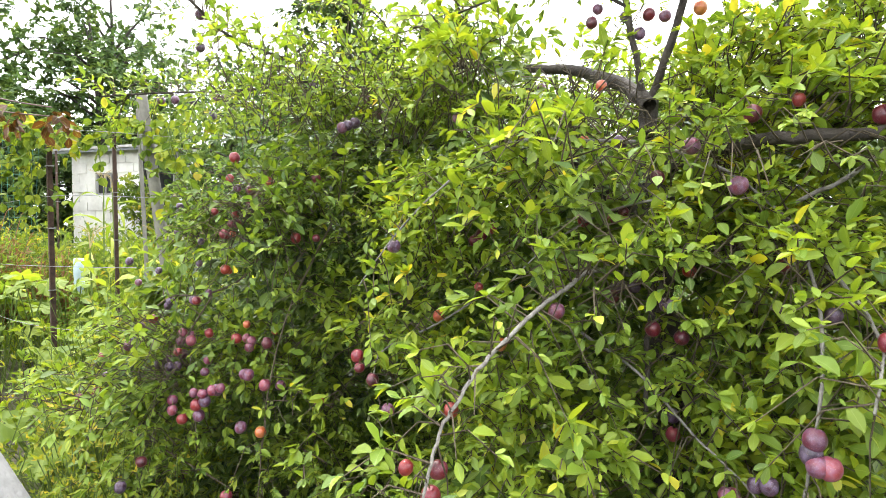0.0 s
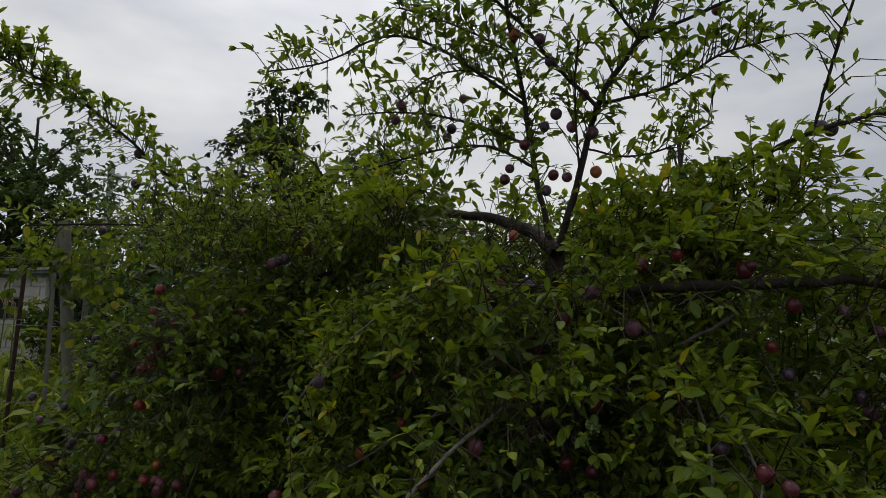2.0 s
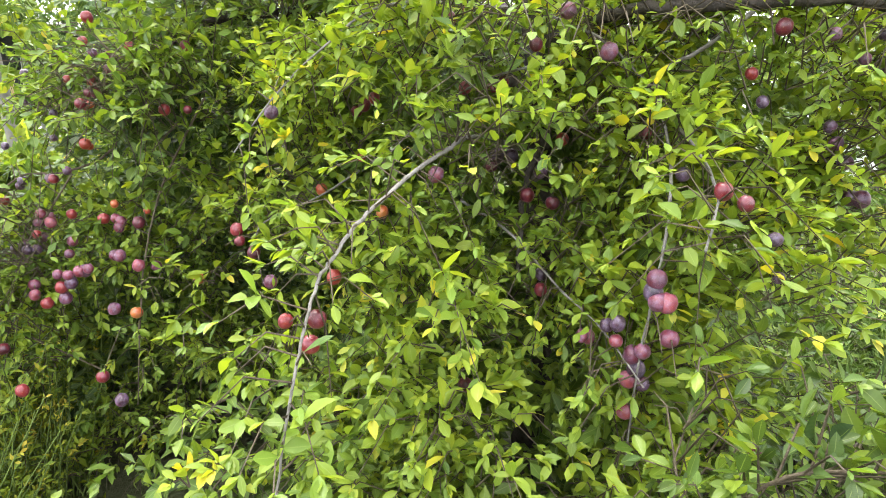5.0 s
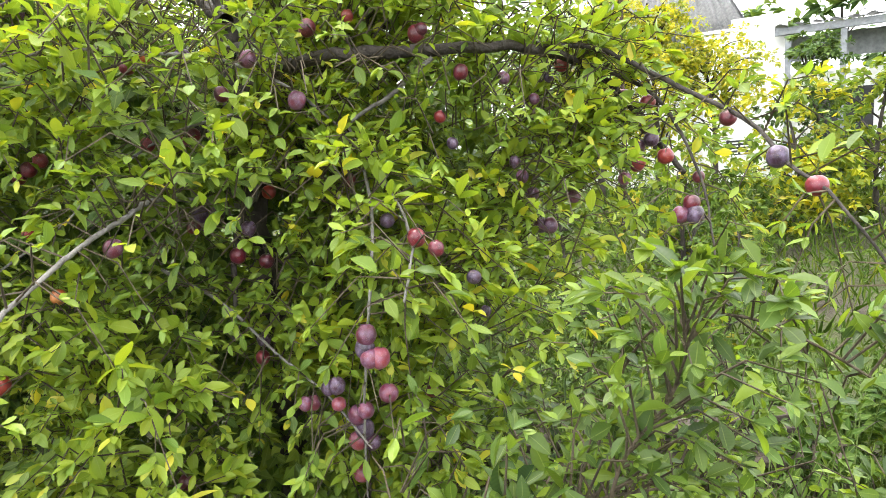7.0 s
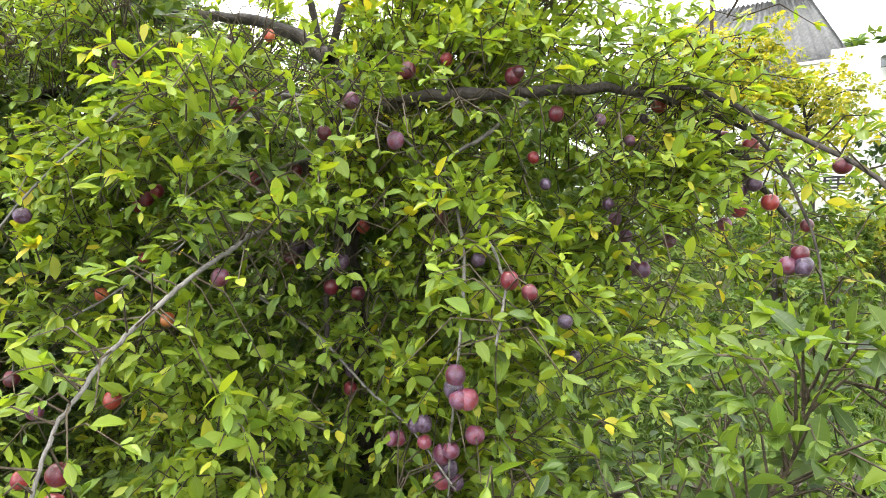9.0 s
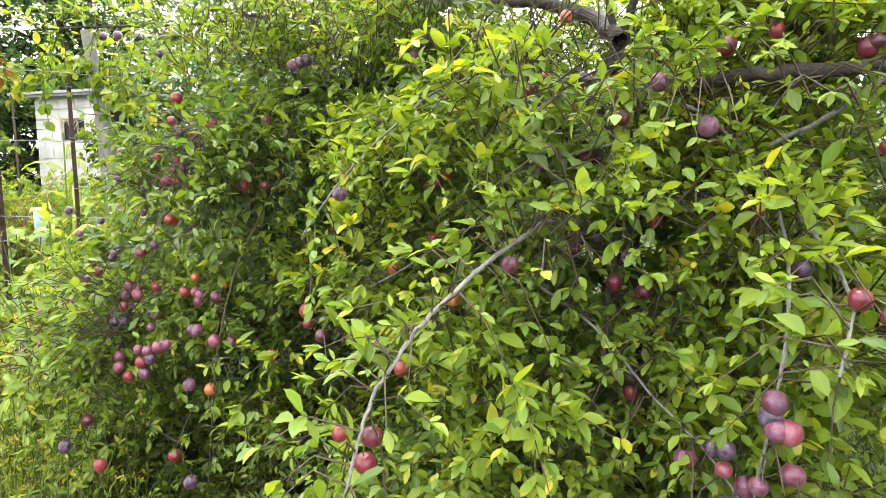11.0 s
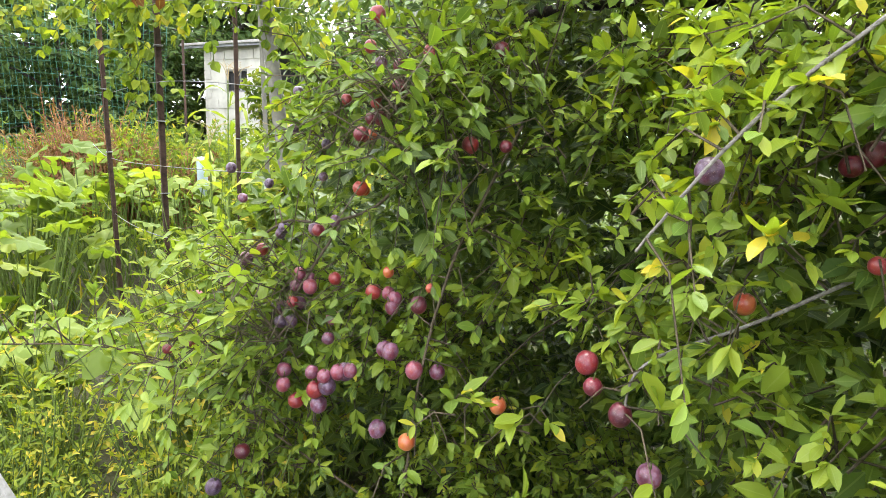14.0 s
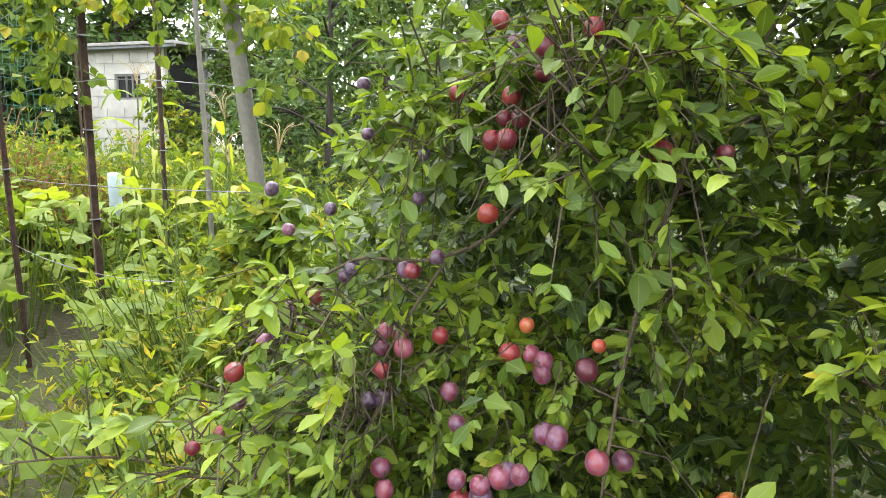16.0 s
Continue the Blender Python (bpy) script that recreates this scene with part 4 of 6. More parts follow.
hang("orange", (0.327, 1.880, 1.856, 0.033), (0.577, 1.700, 1.482, 0.038), (0.078, 1.730, 1.272, 0.037), (-0.060, 1.730, 1.084, 0.050), (-0.127, 2.020, 1.309, 0.039), (0.375, 1.860, 2.013, 0.033), (-1.005, 2.360, 1.439, 0.042))
hang("orange", (-0.785, 2.140, 0.861, 0.043), (-0.575, 2.170, 0.974, 0.041))
hang("red", (-0.044, 1.230, 1.112, 0.042), (-0.073, 1.240, 1.053, 0.043), (-0.124, 1.290, 1.091, 0.033), (-0.319, 1.890, 1.126, 0.041), (-0.381, 1.960, 1.186, 0.043), (-0.370, 1.920, 1.155, 0.035), (-0.817, 2.290, 1.160, 0.044))
hang("red", (0.016, 1.870, 1.419, 0.029), (0.050, 1.950, 1.599, 0.037), (0.022, 1.970, 1.578, 0.041), (-0.008, 1.980, 1.558, 0.038))
hang("purple", (-0.995, 2.140, 0.970, 0.052), (-0.954, 2.160, 1.011, 0.052), (-1.030, 2.160, 0.914, 0.049), (-0.896, 2.240, 1.047, 0.052), (-0.865, 2.240, 1.047, 0.044), (-0.867, 2.170, 0.870, 0.048), (-0.778, 1.960, 0.617, 0.050))
hang("purple", (-1.302, 2.110, 0.656, 0.052), (-1.328, 2.490, 1.042, 0.052), (-1.380, 2.520, 1.021, 0.052), (-1.226, 2.430, 1.083, 0.050))
hang("red", (-1.030, 2.150, 0.954, 0.044), (-0.881, 2.050, 0.666, 0.048), (-1.154, 2.060, 0.617, 0.051), (-0.960, 2.330, 1.169, 0.046), (-1.284, 2.200, 0.718, 0.049), (-1.143, 2.230, 0.872, 0.052))
hang("purple", (-0.033, 2.300, 2.049, 0.049), (-0.004, 2.300, 2.049, 0.045), (-0.073, 2.310, 2.010, 0.041), (-0.536, 2.470, 2.019, 0.052), (-0.506, 2.470, 2.029, 0.050), (-0.556, 2.460, 2.009, 0.050), (-0.477, 2.878, 2.136, 0.050))
hang("purple", (-0.443, 2.890, 2.125, 0.046), (-0.535, 2.855, 2.205, 0.046), (-0.883, 2.844, 2.260, 0.052), (-0.765, 2.786, 2.260, 0.051))
hang("red", (0.694, 1.570, 1.871, 0.043), (0.781, 1.550, 1.899, 0.032), (0.934, 1.500, 1.850, 0.048))
hang("pink", (0.670, 1.230, 1.192, 0.045), (0.689, 1.210, 1.144, 0.050), (0.708, 1.230, 1.058, 0.043), (0.582, 1.400, 1.007, 0.035), (0.612, 1.310, 1.027, 0.033))
hang("purple", (0.661, 1.230, 1.163, 0.045), (0.661, 1.220, 1.144, 0.045), (0.612, 1.290, 1.075, 0.037), (0.602, 1.340, 1.056, 0.033), (0.511, 1.620, 1.111, 0.037), (0.661, 1.260, 1.016, 0.038))
hang("red", (1.033, 1.440, 1.751, 0.040), (0.944, 1.480, 1.859, 0.034), (1.396, 1.520, 1.784, 0.047), (1.516, 1.520, 1.707, 0.045), (1.571, 1.460, 1.687, 0.049), (1.579, 1.370, 1.662, 0.044), (1.474, 1.300, 1.497, 0.044))
hang("red", (1.520, 1.260, 1.512, 0.045), (0.975, 1.480, 1.645, 0.031), (0.776, 1.200, 1.383, 0.039), (0.797, 1.160, 1.362, 0.033), (1.561, 1.180, 1.456, 0.031))
hang("purple", (1.551, 1.350, 1.596, 0.043), (1.532, 1.320, 1.559, 0.042), (1.514, 1.340, 1.540, 0.042), (1.438, 1.310, 1.459, 0.037), (1.434, 1.120, 1.373, 0.044), (1.459, 1.100, 1.373, 0.044), (1.245, 1.430, 1.345, 0.046))
hang("purple", (1.263, 1.420, 1.345, 0.046), (1.193, 1.440, 1.481, 0.035), (1.221, 1.440, 1.433, 0.039), (1.174, 1.440, 1.520, 0.032), (1.319, 1.380, 1.421, 0.036), (0.927, 1.230, 1.277, 0.034))
hang("purple", (1.128, 1.410, 1.731, 0.031), (1.250, 1.460, 1.684, 0.030), (1.335, 1.500, 1.751, 0.031), (0.995, 1.450, 1.577, 0.030), (0.802, 1.420, 1.403, 0.037), (0.973, 1.270, 1.182, 0.028))
hang("pink", (0.671, 1.340, 0.832, 0.044), (0.651, 1.290, 0.997, 0.046), (0.650, 1.320, 0.929, 0.042))
hang("purple", (0.670, 1.300, 0.958, 0.044), (0.679, 1.310, 0.920, 0.039), (0.563, 1.380, 1.016, 0.033))
hang("red", (0.859, 1.340, 0.989, 0.032), (0.956, 1.260, 0.761, 0.034), (0.301, 1.540, 0.825, 0.041), (1.460, 1.110, 1.401, 0.041), (0.502, 1.570, 1.081, 0.036))
hang("purple", (0.138, 2.878, 2.229, 0.045), (0.218, 2.878, 2.241, 0.052), (0.274, 2.867, 2.241, 0.045), (-1.611, 3.108, 2.283, 0.052), (-1.670, 3.085, 2.272, 0.052), (-1.543, 3.154, 2.284, 0.052), (-1.427, 3.211, 2.308, 0.052))
hang("purple", (-1.392, 3.222, 2.308, 0.052), (-1.461, 3.211, 2.216, 0.052))
hang("red", (0.411, 1.800, 2.852, 0.051), (0.185, 1.800, 2.893, 0.052), (0.444, 2.007, 2.383, 0.044), (0.566, 2.064, 2.287, 0.041), (0.384, 2.110, 2.276, 0.041), (-1.135, 2.580, 2.467, 0.052))
hang("purple", (0.345, 1.800, 2.859, 0.051), (0.478, 1.869, 2.715, 0.052), (0.524, 1.880, 2.646, 0.040), (0.558, 1.949, 2.474, 0.044), (0.604, 1.949, 2.428, 0.040), (0.672, 1.938, 2.405, 0.044), (0.638, 1.903, 2.531, 0.040))
hang("purple", (0.513, 1.972, 2.440, 0.037), (1.036, 1.685, 2.732, 0.037))
hang("purple", (-0.022, 2.270, 2.641, 0.049), (-0.033, 2.293, 2.584, 0.041), (0.242, 2.247, 2.664, 0.037), (0.197, 2.293, 2.549, 0.045), (0.175, 2.305, 2.515, 0.041), (0.600, 2.052, 2.275, 0.041), (0.532, 2.087, 2.230, 0.041))
hang("purple", (0.487, 2.087, 2.288, 0.037), (-1.194, 2.546, 2.513, 0.049), (-1.204, 2.580, 2.385, 0.052), (0.407, 2.098, 2.321, 0.037))
hang("orange", (0.701, 2.018, 2.286, 0.045), (0.399, 1.869, 2.737, 0.044))
hang("purple", (1.258, 1.582, 2.295, 0.039), (1.281, 1.571, 2.283, 0.039))
hang("red", (1.549, 1.090, 1.595, 0.041), (1.390, 0.770, 1.450, 0.041))
hang("purple", (1.445, 0.880, 1.503, 0.046), (1.470, 0.670, 1.390, 0.039))

# the leaves nearest to the walk are pieces of their own
lo, ld, ln, ls, la = tree_leaves.arrays()
keep = np.ones(len(lo), dtype=bool)
arch = spline([(0.482, 1.78, 1.452), (0.409, 1.72, 1.472), (0.332, 1.644, 1.485), (0.285, 1.593, 1.480), (0.242, 1.543, 1.454), (0.181, 1.478, 1.420), (0.125, 1.421, 1.382), (0.064, 1.355, 1.333), (-0.020, 1.249, 1.240), (-0.061, 1.166, 1.153)], 5)
mid = lo + 0.5 * ls[:, None] * ld
for n, f in enumerate(np.array(FRUIT + [tuple(p) for p in arch])):
    # fruit and the bare arch hang on the outside of the tree: few leaves stand before them
    chance, reach = (0.85, 0.36) if n < len(FRUIT) else (0.5, 0.22)
    for out in ((0.02, -1.0, 0.06), (0.42, -0.9, 0.0)) if f[0] < -0.3 else ((0.25 * (0.2 - f[0]), -1.0, 0.1 * (1.55 - f[2])), (-0.35, -0.9, 0.0)):
        rel, way = mid - f, unit(out)
        along = rel @ way
        off = np.linalg.norm(rel - along[:, None] * way, axis=1)
        keep[(along > -0.012) & (along < reach) & (off < 0.04) & (np.random.uniform(0, 1, len(lo)) < chance)] = False
for line, wide in ((spline([(0.564, 2.072, 1.994), (0.472, 2.305, 2.141), (0.293, 2.603, 2.259), (-0.049, 2.947, 2.368)], 14), 0.055), (spline([(0.66, 1.76, 1.79), (0.80, 1.58, 1.805), (1.03, 1.46, 1.80), (1.30, 1.46, 1.81)], 12), 0.035)):
    # the old wood stands clear of leaves on the side of the light
    for fx, fy, fz in line:
        f = lo[:, 1] / fy
        off = np.hypot(lo[:, 0] + 0.5 * ls * ld[:, 0] - fx * f, lo[:, 2] + 0.5 * ls * ld[:, 2] - 1.55 - (fz - 1.55) * f)
        keep[(f > 0.4) & (f < 1.02) & (off < wide) & (np.random.uniform(0, 1, len(lo)) < (0.6 if wide > 0.04 else 0.5))] = False
near = keep & (lo[:, 1] < 1.33) & (lo[:, 0] > -0.25) & (lo[:, 0] < 1.2) & (lo[:, 2] > 0.75)
near_ids = np.flatnonzero(near)
near_ids = near_ids[np.linspace(0, len(near_ids) - 1, min(300, len(near_ids))).astype(int)]
keep[near_ids] = False
close = ((lo[:, 1] < 1.8) | ((lo[:, 0] < -0.2) & (lo[:, 1] < 2.6))) & (lo[:, 2] > 0.8) & (lo[:, 2] < 2.0)
keep &= ~((lo[:, 1] < 1.42) & (lo[:, 0] > -0.1) & (lo[:, 0] < 0.4) & (lo[:, 2] > 1.3) & (np.random.uniform(0, 1, len(lo)) < 0.7))
tagged(on_tree("foliage", tree_leaves.mesh("foliage", M_LEAF, keep & close, True)), kind="stuff")
back = ~close & (lo[:, 1] > 2.1) & (lo[:, 2] < 2.2)
tagged(on_tree("foliage", tree_leaves.mesh("foliage", M_LEAF, keep & ~close & ~back)), kind="stuff")
tree_leaves.simple = True
tagged(on_tree("foliage", tree_leaves.mesh("foliage", M_LEAF, keep & back)), kind="stuff")
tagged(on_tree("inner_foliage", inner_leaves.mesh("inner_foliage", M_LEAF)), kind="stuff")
twig_lines = [line[::2] for line in twig_lines]
v, q = tubes(twig_lines, [(0.0026, 0.0012)] * len(twig_lines), 3)
tagged(on_tree("twig_growth", mesh_of("twig_growth", v, q, M_TWIG)), kind="stuff")
kinds = []
for i in range(10):
    v, q, uv, age = leaf_arrays(np.zeros((1, 3)), np.array([[1.0, 0, 0]]), np.array([[0, 0, 1.0]]), np.ones(1), np.array([0.3 + 0.055 * i]), 0.47, NEAR_STATIONS, NEAR_WIDTHS)
    kinds.append(mesh_of("leaf", v, q, M_LEAF_ONE, uvs=uv, ages=age))
for i in near_ids:
    d = Vector(ld[i]).normalized()
    side = Vector(ln[i]).cross(d).normalized()
    up = d.cross(side)
    leaf = on_tree("leaf", kinds[int(min(9, max(0, (la[i] - 0.3) / 0.055)))])
    s = float(ls[i])
    m = Matrix((d * s, side * s, up * s)).transposed().to_4x4()
    m.translation = Vector(lo[i])
    leaf.matrix_basis = m



# ---- the vegetable garden ----
def lobed_leaf(seed):
    """A broad five-lobed squash leaf of unit size, cupped, its stalk at the origin."""
    rng = random.Random(seed)
    bm = bmesh.new()
    mid = bm.verts.new((0, 0, 0))
    rim, inner = [], []
    n = 25
    for i in range(n):
        a = -math.pi + 0.35 + (2 * math.pi - 0.7) * i / (n - 1)
        r = 0.5 * (0.80 + 0.20 * math.cos(5 * a) + rng.uniform(-0.05, 0.05)) * (1.1 if abs(a) < 0.5 else 1.0)
        wave = 0.05 * math.sin(7 * a + seed) + 0.10 * r
        inner.append(bm.verts.new((0.5 * r * math.cos(a), 0.5 * r * math.sin(a), -0.02 + 0.02 * math.cos(5 * a))))
        rim.append(bm.verts.new((r * math.cos(a), r * math.sin(a), wave - 0.22 * r)))
    for i in range(n - 1):
        bm.faces.new((mid, inner[i], inner[i + 1]))
        bm.faces.new((inner[i], rim[i], rim[i + 1], inner[i + 1]))
    uvl = bm.loops.layers.uv.new("UVMap")
    for f in bm.faces:
        for loop in f.loops:
            loop[uvl].uv = (loop.vert.co.x + 0.5, loop.vert.co.y + 0.5)
    me = bpy.data.meshes.new("leaf")
    bm.to_mesh(me)
    bm.free()
    me.attributes.new("age", "FLOAT", "POINT").data.foreach_set("value", np.full(len(me.vertices), 0.2 + 0.1 * seed, dtype=np.float32))
    me.polygons.foreach_set("use_smooth", np.full(len(me.polygons), True))
    me.materials.append(M_HERB_ONE)
    return me


M_HERB_ONE = leaf_material("squash_leaf", ((0.0, (0.055, 0.10, 0.014)), (0.5, (0.135, 0.19, 0.026)), (0.85, (0.24, 0.27, 0.045)), (1.0, (0.34, 0.33, 0.07))), translucent=0.4, rough=0.55, random_from="object")
LOBED = [lobed_leaf(i) for i in range(5)]


def squash_plant(x, y, number=13, spread=0.5, tall=0.6, big=0.24):
    z = ground_z(x, y)
    ob = thing("squash_plant", "sprawling squash plant with broad pale green lobed leaves", "squash plant", (x, y, z), "squash plants in the garden")
    lines = []
    for i in range(number):
        a, r = rnd(0, 6.28), spread * math.sqrt(rnd(0.02, 1))
        p = (r * math.cos(a), r * math.sin(a), tall * rnd(0.45, 1.0))
        lines.append(spline([(p[0] * 0.4, p[1] * 0.4, -0.05), (p[0] * 0.7, p[1] * 0.7, p[2] * 0.5), p], 3))
        leaf = child(new("leaf", random.choice(LOBED)), ob)
        leaf.matrix_basis = pose(*p, rnd(-35, 35), rnd(-5, 45), rnd(0, 360)) @ Matrix.Diagonal((*[big * rnd(0.7, 1.25)] * 3, 1))
    for line in lines:
        v, q = tubes([line], [(0.008, 0.005)], 5)
        child(new("stem", mesh_of("stem", v, q, M_STEM)), ob)
    return ob


def strap_leaf(length, wide, arch, seed):
    """A long arching maize leaf, as a strip with a folded keel."""
    n = 9
    v = []
    for i in range(n):
        s = i / (n - 1)
        w = wide * math.sin(math.pi * min(1.0, 0.12 + 0.88 * s)) ** 0.7 * (1 - 0.2 * s)
        x, z = length * s * (1 - 0.25 * arch * s), length * (0.75 * s - arch * 0.95 * s * s)
        wob = 0.02 * math.sin(9 * s + seed)
        v += [(x, -w, z + 0.3 * w + wob), (x, 0, z), (x, w, z + 0.3 * w - wob)]
    q = [(3 * i + j, 3 * i + 3 + j, 3 * i + 4 + j, 3 * i + 1 + j) for i in range(n - 1) for j in range(2)]
    uv = [(i / (n - 1), j / 2) for i in range(n) for j in range(3)]
    return mesh_of("leaf", v, q, M_HERB_ONE, uvs=uv, ages=[0.35 + 0.1 * (seed % 5)] * len(v))


STRAPS = [strap_leaf(rnd(0.5, 0.75), rnd(0.028, 0.042), rnd(0.6, 1.15), i) for i in range(6)]


def maize_plant(x, y, tall):
    ob = thing("maize_plant", "green maize plant with long arching leaves", "maize", (x, y, ground_z(x, y)), "maize plants in the garden", rnd(0, 360))
    v, q = tubes([spline([(0, 0, -0.05), (0.01, 0.01, tall * 0.5), (0, 0.02, tall)], 4)], [(0.013, 0.006)], 6)
    child(new("stalk", mesh_of("stalk", v, q, M_STEM)), ob)
    for i in range(9):
        leaf = child(new("leaf", random.choice(STRAPS)), ob)
        leaf.matrix_basis = pose(0, 0, tall * (0.2 + 0.09 * i), 0, 0, 180 * i + rnd(-35, 35)) @ Matrix.Diagonal((*[rnd(0.8, 1.15) * (1 - 0.03 * i)] * 3, 1))
    if tall > 1.2:
        lines = [spline([(0, 0.02, tall), (0.04 * math.cos(a), 0.04 * math.sin(a), tall + 0.15), (0.15 * math.cos(a), 0.15 * math.sin(a), tall + 0.2)], 3) for a in np.linspace(0, 5.5, 7)]
        v, q = tubes(lines, [(0.003, 0.002)] * 7, 4)
        child(new("tassel", mesh_of("tassel", v, q, M_DRY_STALK)), ob)


M_DRY_STALK = bark("dry_stalk", (0.30, 0.22, 0.11), (0.52, 0.42, 0.24), 30.0)
M_BROWN_STALK = bark("brown_stalk", (0.14, 0.06, 0.03), (0.32, 0.16, 0.08), 30.0)

for x, y in ((-2.6, 4.5), (-4.25, 4.8), (-4.75, 4.5), (-4.0, 5.35), (-4.9, 5.2), (-2.0, 4.3), (-3.3, 2.9), (-2.2, 3.45), (-2.5, 4.15), (-3.6, 2.9), (-3.9, 3.7), (-2.3, 3.9), (-4.4, 4.1), (-1.95, 3.15), (-4.3, 3.1), (-3.0, 2.55)):
    squash_plant(x, y, 24, 0.55, rnd(0.8, 1.0) * (0.62 + 0.42 * smooth(2.6, 4.0, y)), 0.25)
for x, y, tall in ((-3.0, 4.6, 1.1), (-2.75, 4.9, 1.3), (-3.35, 4.9, 1.25), (-2.5, 5.2, 1.35), (-3.1, 5.6, 1.5), (-2.2, 5.0, 1.2), (-4.0, 6.2, 1.6), (-4.4, 6.6, 1.6)):
    maize_plant(x, y, tall)


def rusty_stake(x, y, top, wide=0.035, lean=(0, 0), label="thin rusty iron stake of the bean trellis"):
    z = ground_z(x, y)
    ob = thing("iron_stake", label, "stake", (x, y, z), "iron stakes of the trellis")
    ob.matrix_basis = pose(x, y, z, lean[0], lean[1], rnd(0, 90))
    h = top - z
    bm = box_bm(wide, 0.005, h + 0.3, (0, wide / 2, h / 2 - 0.15), 0.0012)
    box_bm(0.005, wide - 0.006, h + 0.3, (-wide / 2 + 0.0025, -0.003, h / 2 - 0.15), 0.0012, bm=bm)
    part("angle_bar", bm, M_RUST, ob)
    for k in range(3):
        part("wire_tie", box_bm(wide + 0.012, wide + 0.012, 0.006, (0, 0.004, h * (0.5 + 0.18 * k)), 0.001, (rnd(-6, 6), rnd(-6, 6), 0)), M_WIRE, ob)
    return ob


rusty_stake(-2.884, 3.828, 2.35, 0.036, (0, 0))
rusty_stake(-3.478, 5.426, 2.75, 0.036)
rusty_stake(-3.82, 4.42, 2.6, 0.03, (0, -1))
rusty_stake(-4.9, 4.3, 2.2, 0.03)
rusty_stake(-5.4, 7.2, 2.6, 0.035)

# grey poles
def wooden_pole(x, y, top, r, lean, label, wood=None):
    z = ground_z(x, y)
    ob = thing("wooden_pole", label, "pole", (x, y, z))
    ob.matrix_basis = pose(x, y, z, *lean, 0)
    v, q = tubes([spline([(0, 0, -0.2), (0.01, 0, (top - z) * 0.5), (0, 0, top - z)], 6)], [(r, r * 0.85)], 10, 0.04)
    child(new("shaft", mesh_of("shaft", v, q, wood or M_GREYWOOD)), ob)


wooden_pole(-1.93, 3.82, 2.5, 0.042, (0, -7), "weathered grey wooden pole wound with vines", M_POLE)
wooden_pole(-2.85, 4.9, 2.6, 0.018, (1, -1), "thin greyish stick beside the maize", M_POLE)

# the leaning square post, with a wire round it
brace = thing("leaning_post", "leaning weathered grey square wooden post with a wire round it", "post", (-0.794, 1.641, 0.0))
brace.matrix_basis = pose(-0.785, 1.641, 0.0, 5.5, -28.7, 0)
bm = box_bm(0.070, 0.064, 1.75, (0, 0, 0.63), 0.008)
bmesh.ops.subdivide_edges(bm, edges=[e for e in bm.edges if e.calc_length() > 1], cuts=14)
for vert in bm.verts:
    vert.co += Vector((noise.noise(vert.co * 4), noise.noise(vert.co * 4 + Vector((9, 0, 0))), 0)) * 0.006
part("post", bm, M_GREYWOOD, brace, smooth=True)
ring = [(0.038 * cx, 0.035 * cy, 0.86 + 0.012 * cx) for cx, cy in ((-1, -1), (1, -1), (1, 1), (-1, 1), (-1, -1))]
v, q = tubes([np.array(ring)], [(0.0022, 0.0022)], 5)
child(new("wire_tie", mesh_of("wire_tie", v, q, M_WIRE)), brace)

# wires of the trellis
wires = thing("trellis_wire", "thin slack wires strung between the iron stakes", "wire", (-3.0, 3.9, 1.2))
for k, z in enumerate((0.95, 1.35, 1.8, 2.2)):
    line = spline([(-5.2, 5.6, z + 0.05), (-3.87, 4.45, z), (-2.67, 3.64, z + 0.02), (-2.02, 3.80, z)], 5)
    v, q = tubes([line - np.array((-3.0, 3.9, 1.2))], [(0.0022, 0.0022)], 4)
    child(new("wire", mesh_of("wire", v, q, M_WIRE)), wires)

# green netting
net = thing("garden_netting", "green plastic garden netting hung between stakes", "netting", (-6.4, 6.7, 1.0), turn=45)
lines = []
for i in range(31):
    s = i / 30
    x, y = -0.9 + 1.8 * s, 0
    lines.append(np.array([(x + 0.03 * math.sin(3 * s + h * 4), y + 0.04 * math.sin(6 * s + h * 3), 0.0 + h * 1.9 + 0.05 * math.sin(5 * s)) for h in np.linspace(0, 1, 8)]))
for j in range(15):
    h = j / 14
    lines.append(np.array([(-0.9 + 1.8 * s + 0.03 * math.sin(3 * s + h * 4), 0.04 * math.sin(6 * s + h * 3), 0.0 + h * 1.9 + 0.05 * math.sin(5 * s)) for s in np.linspace(0, 1, 24)]))
v, q = tubes(lines, [(0.0022, 0.0022)] * len(lines), 4)
child(new("cord_mesh", mesh_of("cord_mesh", v, q, M_NET)), net)

# a plastic bottle turned over on a stick
bottle = thing("plastic_bottle", "pale bluish plastic bottle turned over on a stick", "bottle", (-4.08, 5.73, ground_z(-4.08, 5.73)))
prof = ((0.0, 0.98), (0.045, 0.975), (0.05, 0.95), (0.05, 0.80), (0.046, 0.77), (0.05, 0.74), (0.05, 0.70), (0.018, 0.62), (0.016, 0.58), (0.0, 0.58))
n = 14
v = [(r * math.cos(2 * math.pi * i / n), r * math.sin(2 * math.pi * i / n), z) for r, z in prof for i in range(n)]
q = [(a * n + i, a * n + (i + 1) % n, (a + 1) * n + (i + 1) % n, (a + 1) * n + i) for a in range(len(prof) - 1) for i in range(n)]
child(new("bottle", mesh_of("bottle", v, q, M_BOTTLE)), bottle)
v, q = tubes([np.array([(0, 0, -0.1), (0, 0, 0.3), (0.004, 0, 0.9)])], [(0.008, 0.007)], 6)
child(new("stick", mesh_of("stick", v, q, M_TWIG)), bottle)


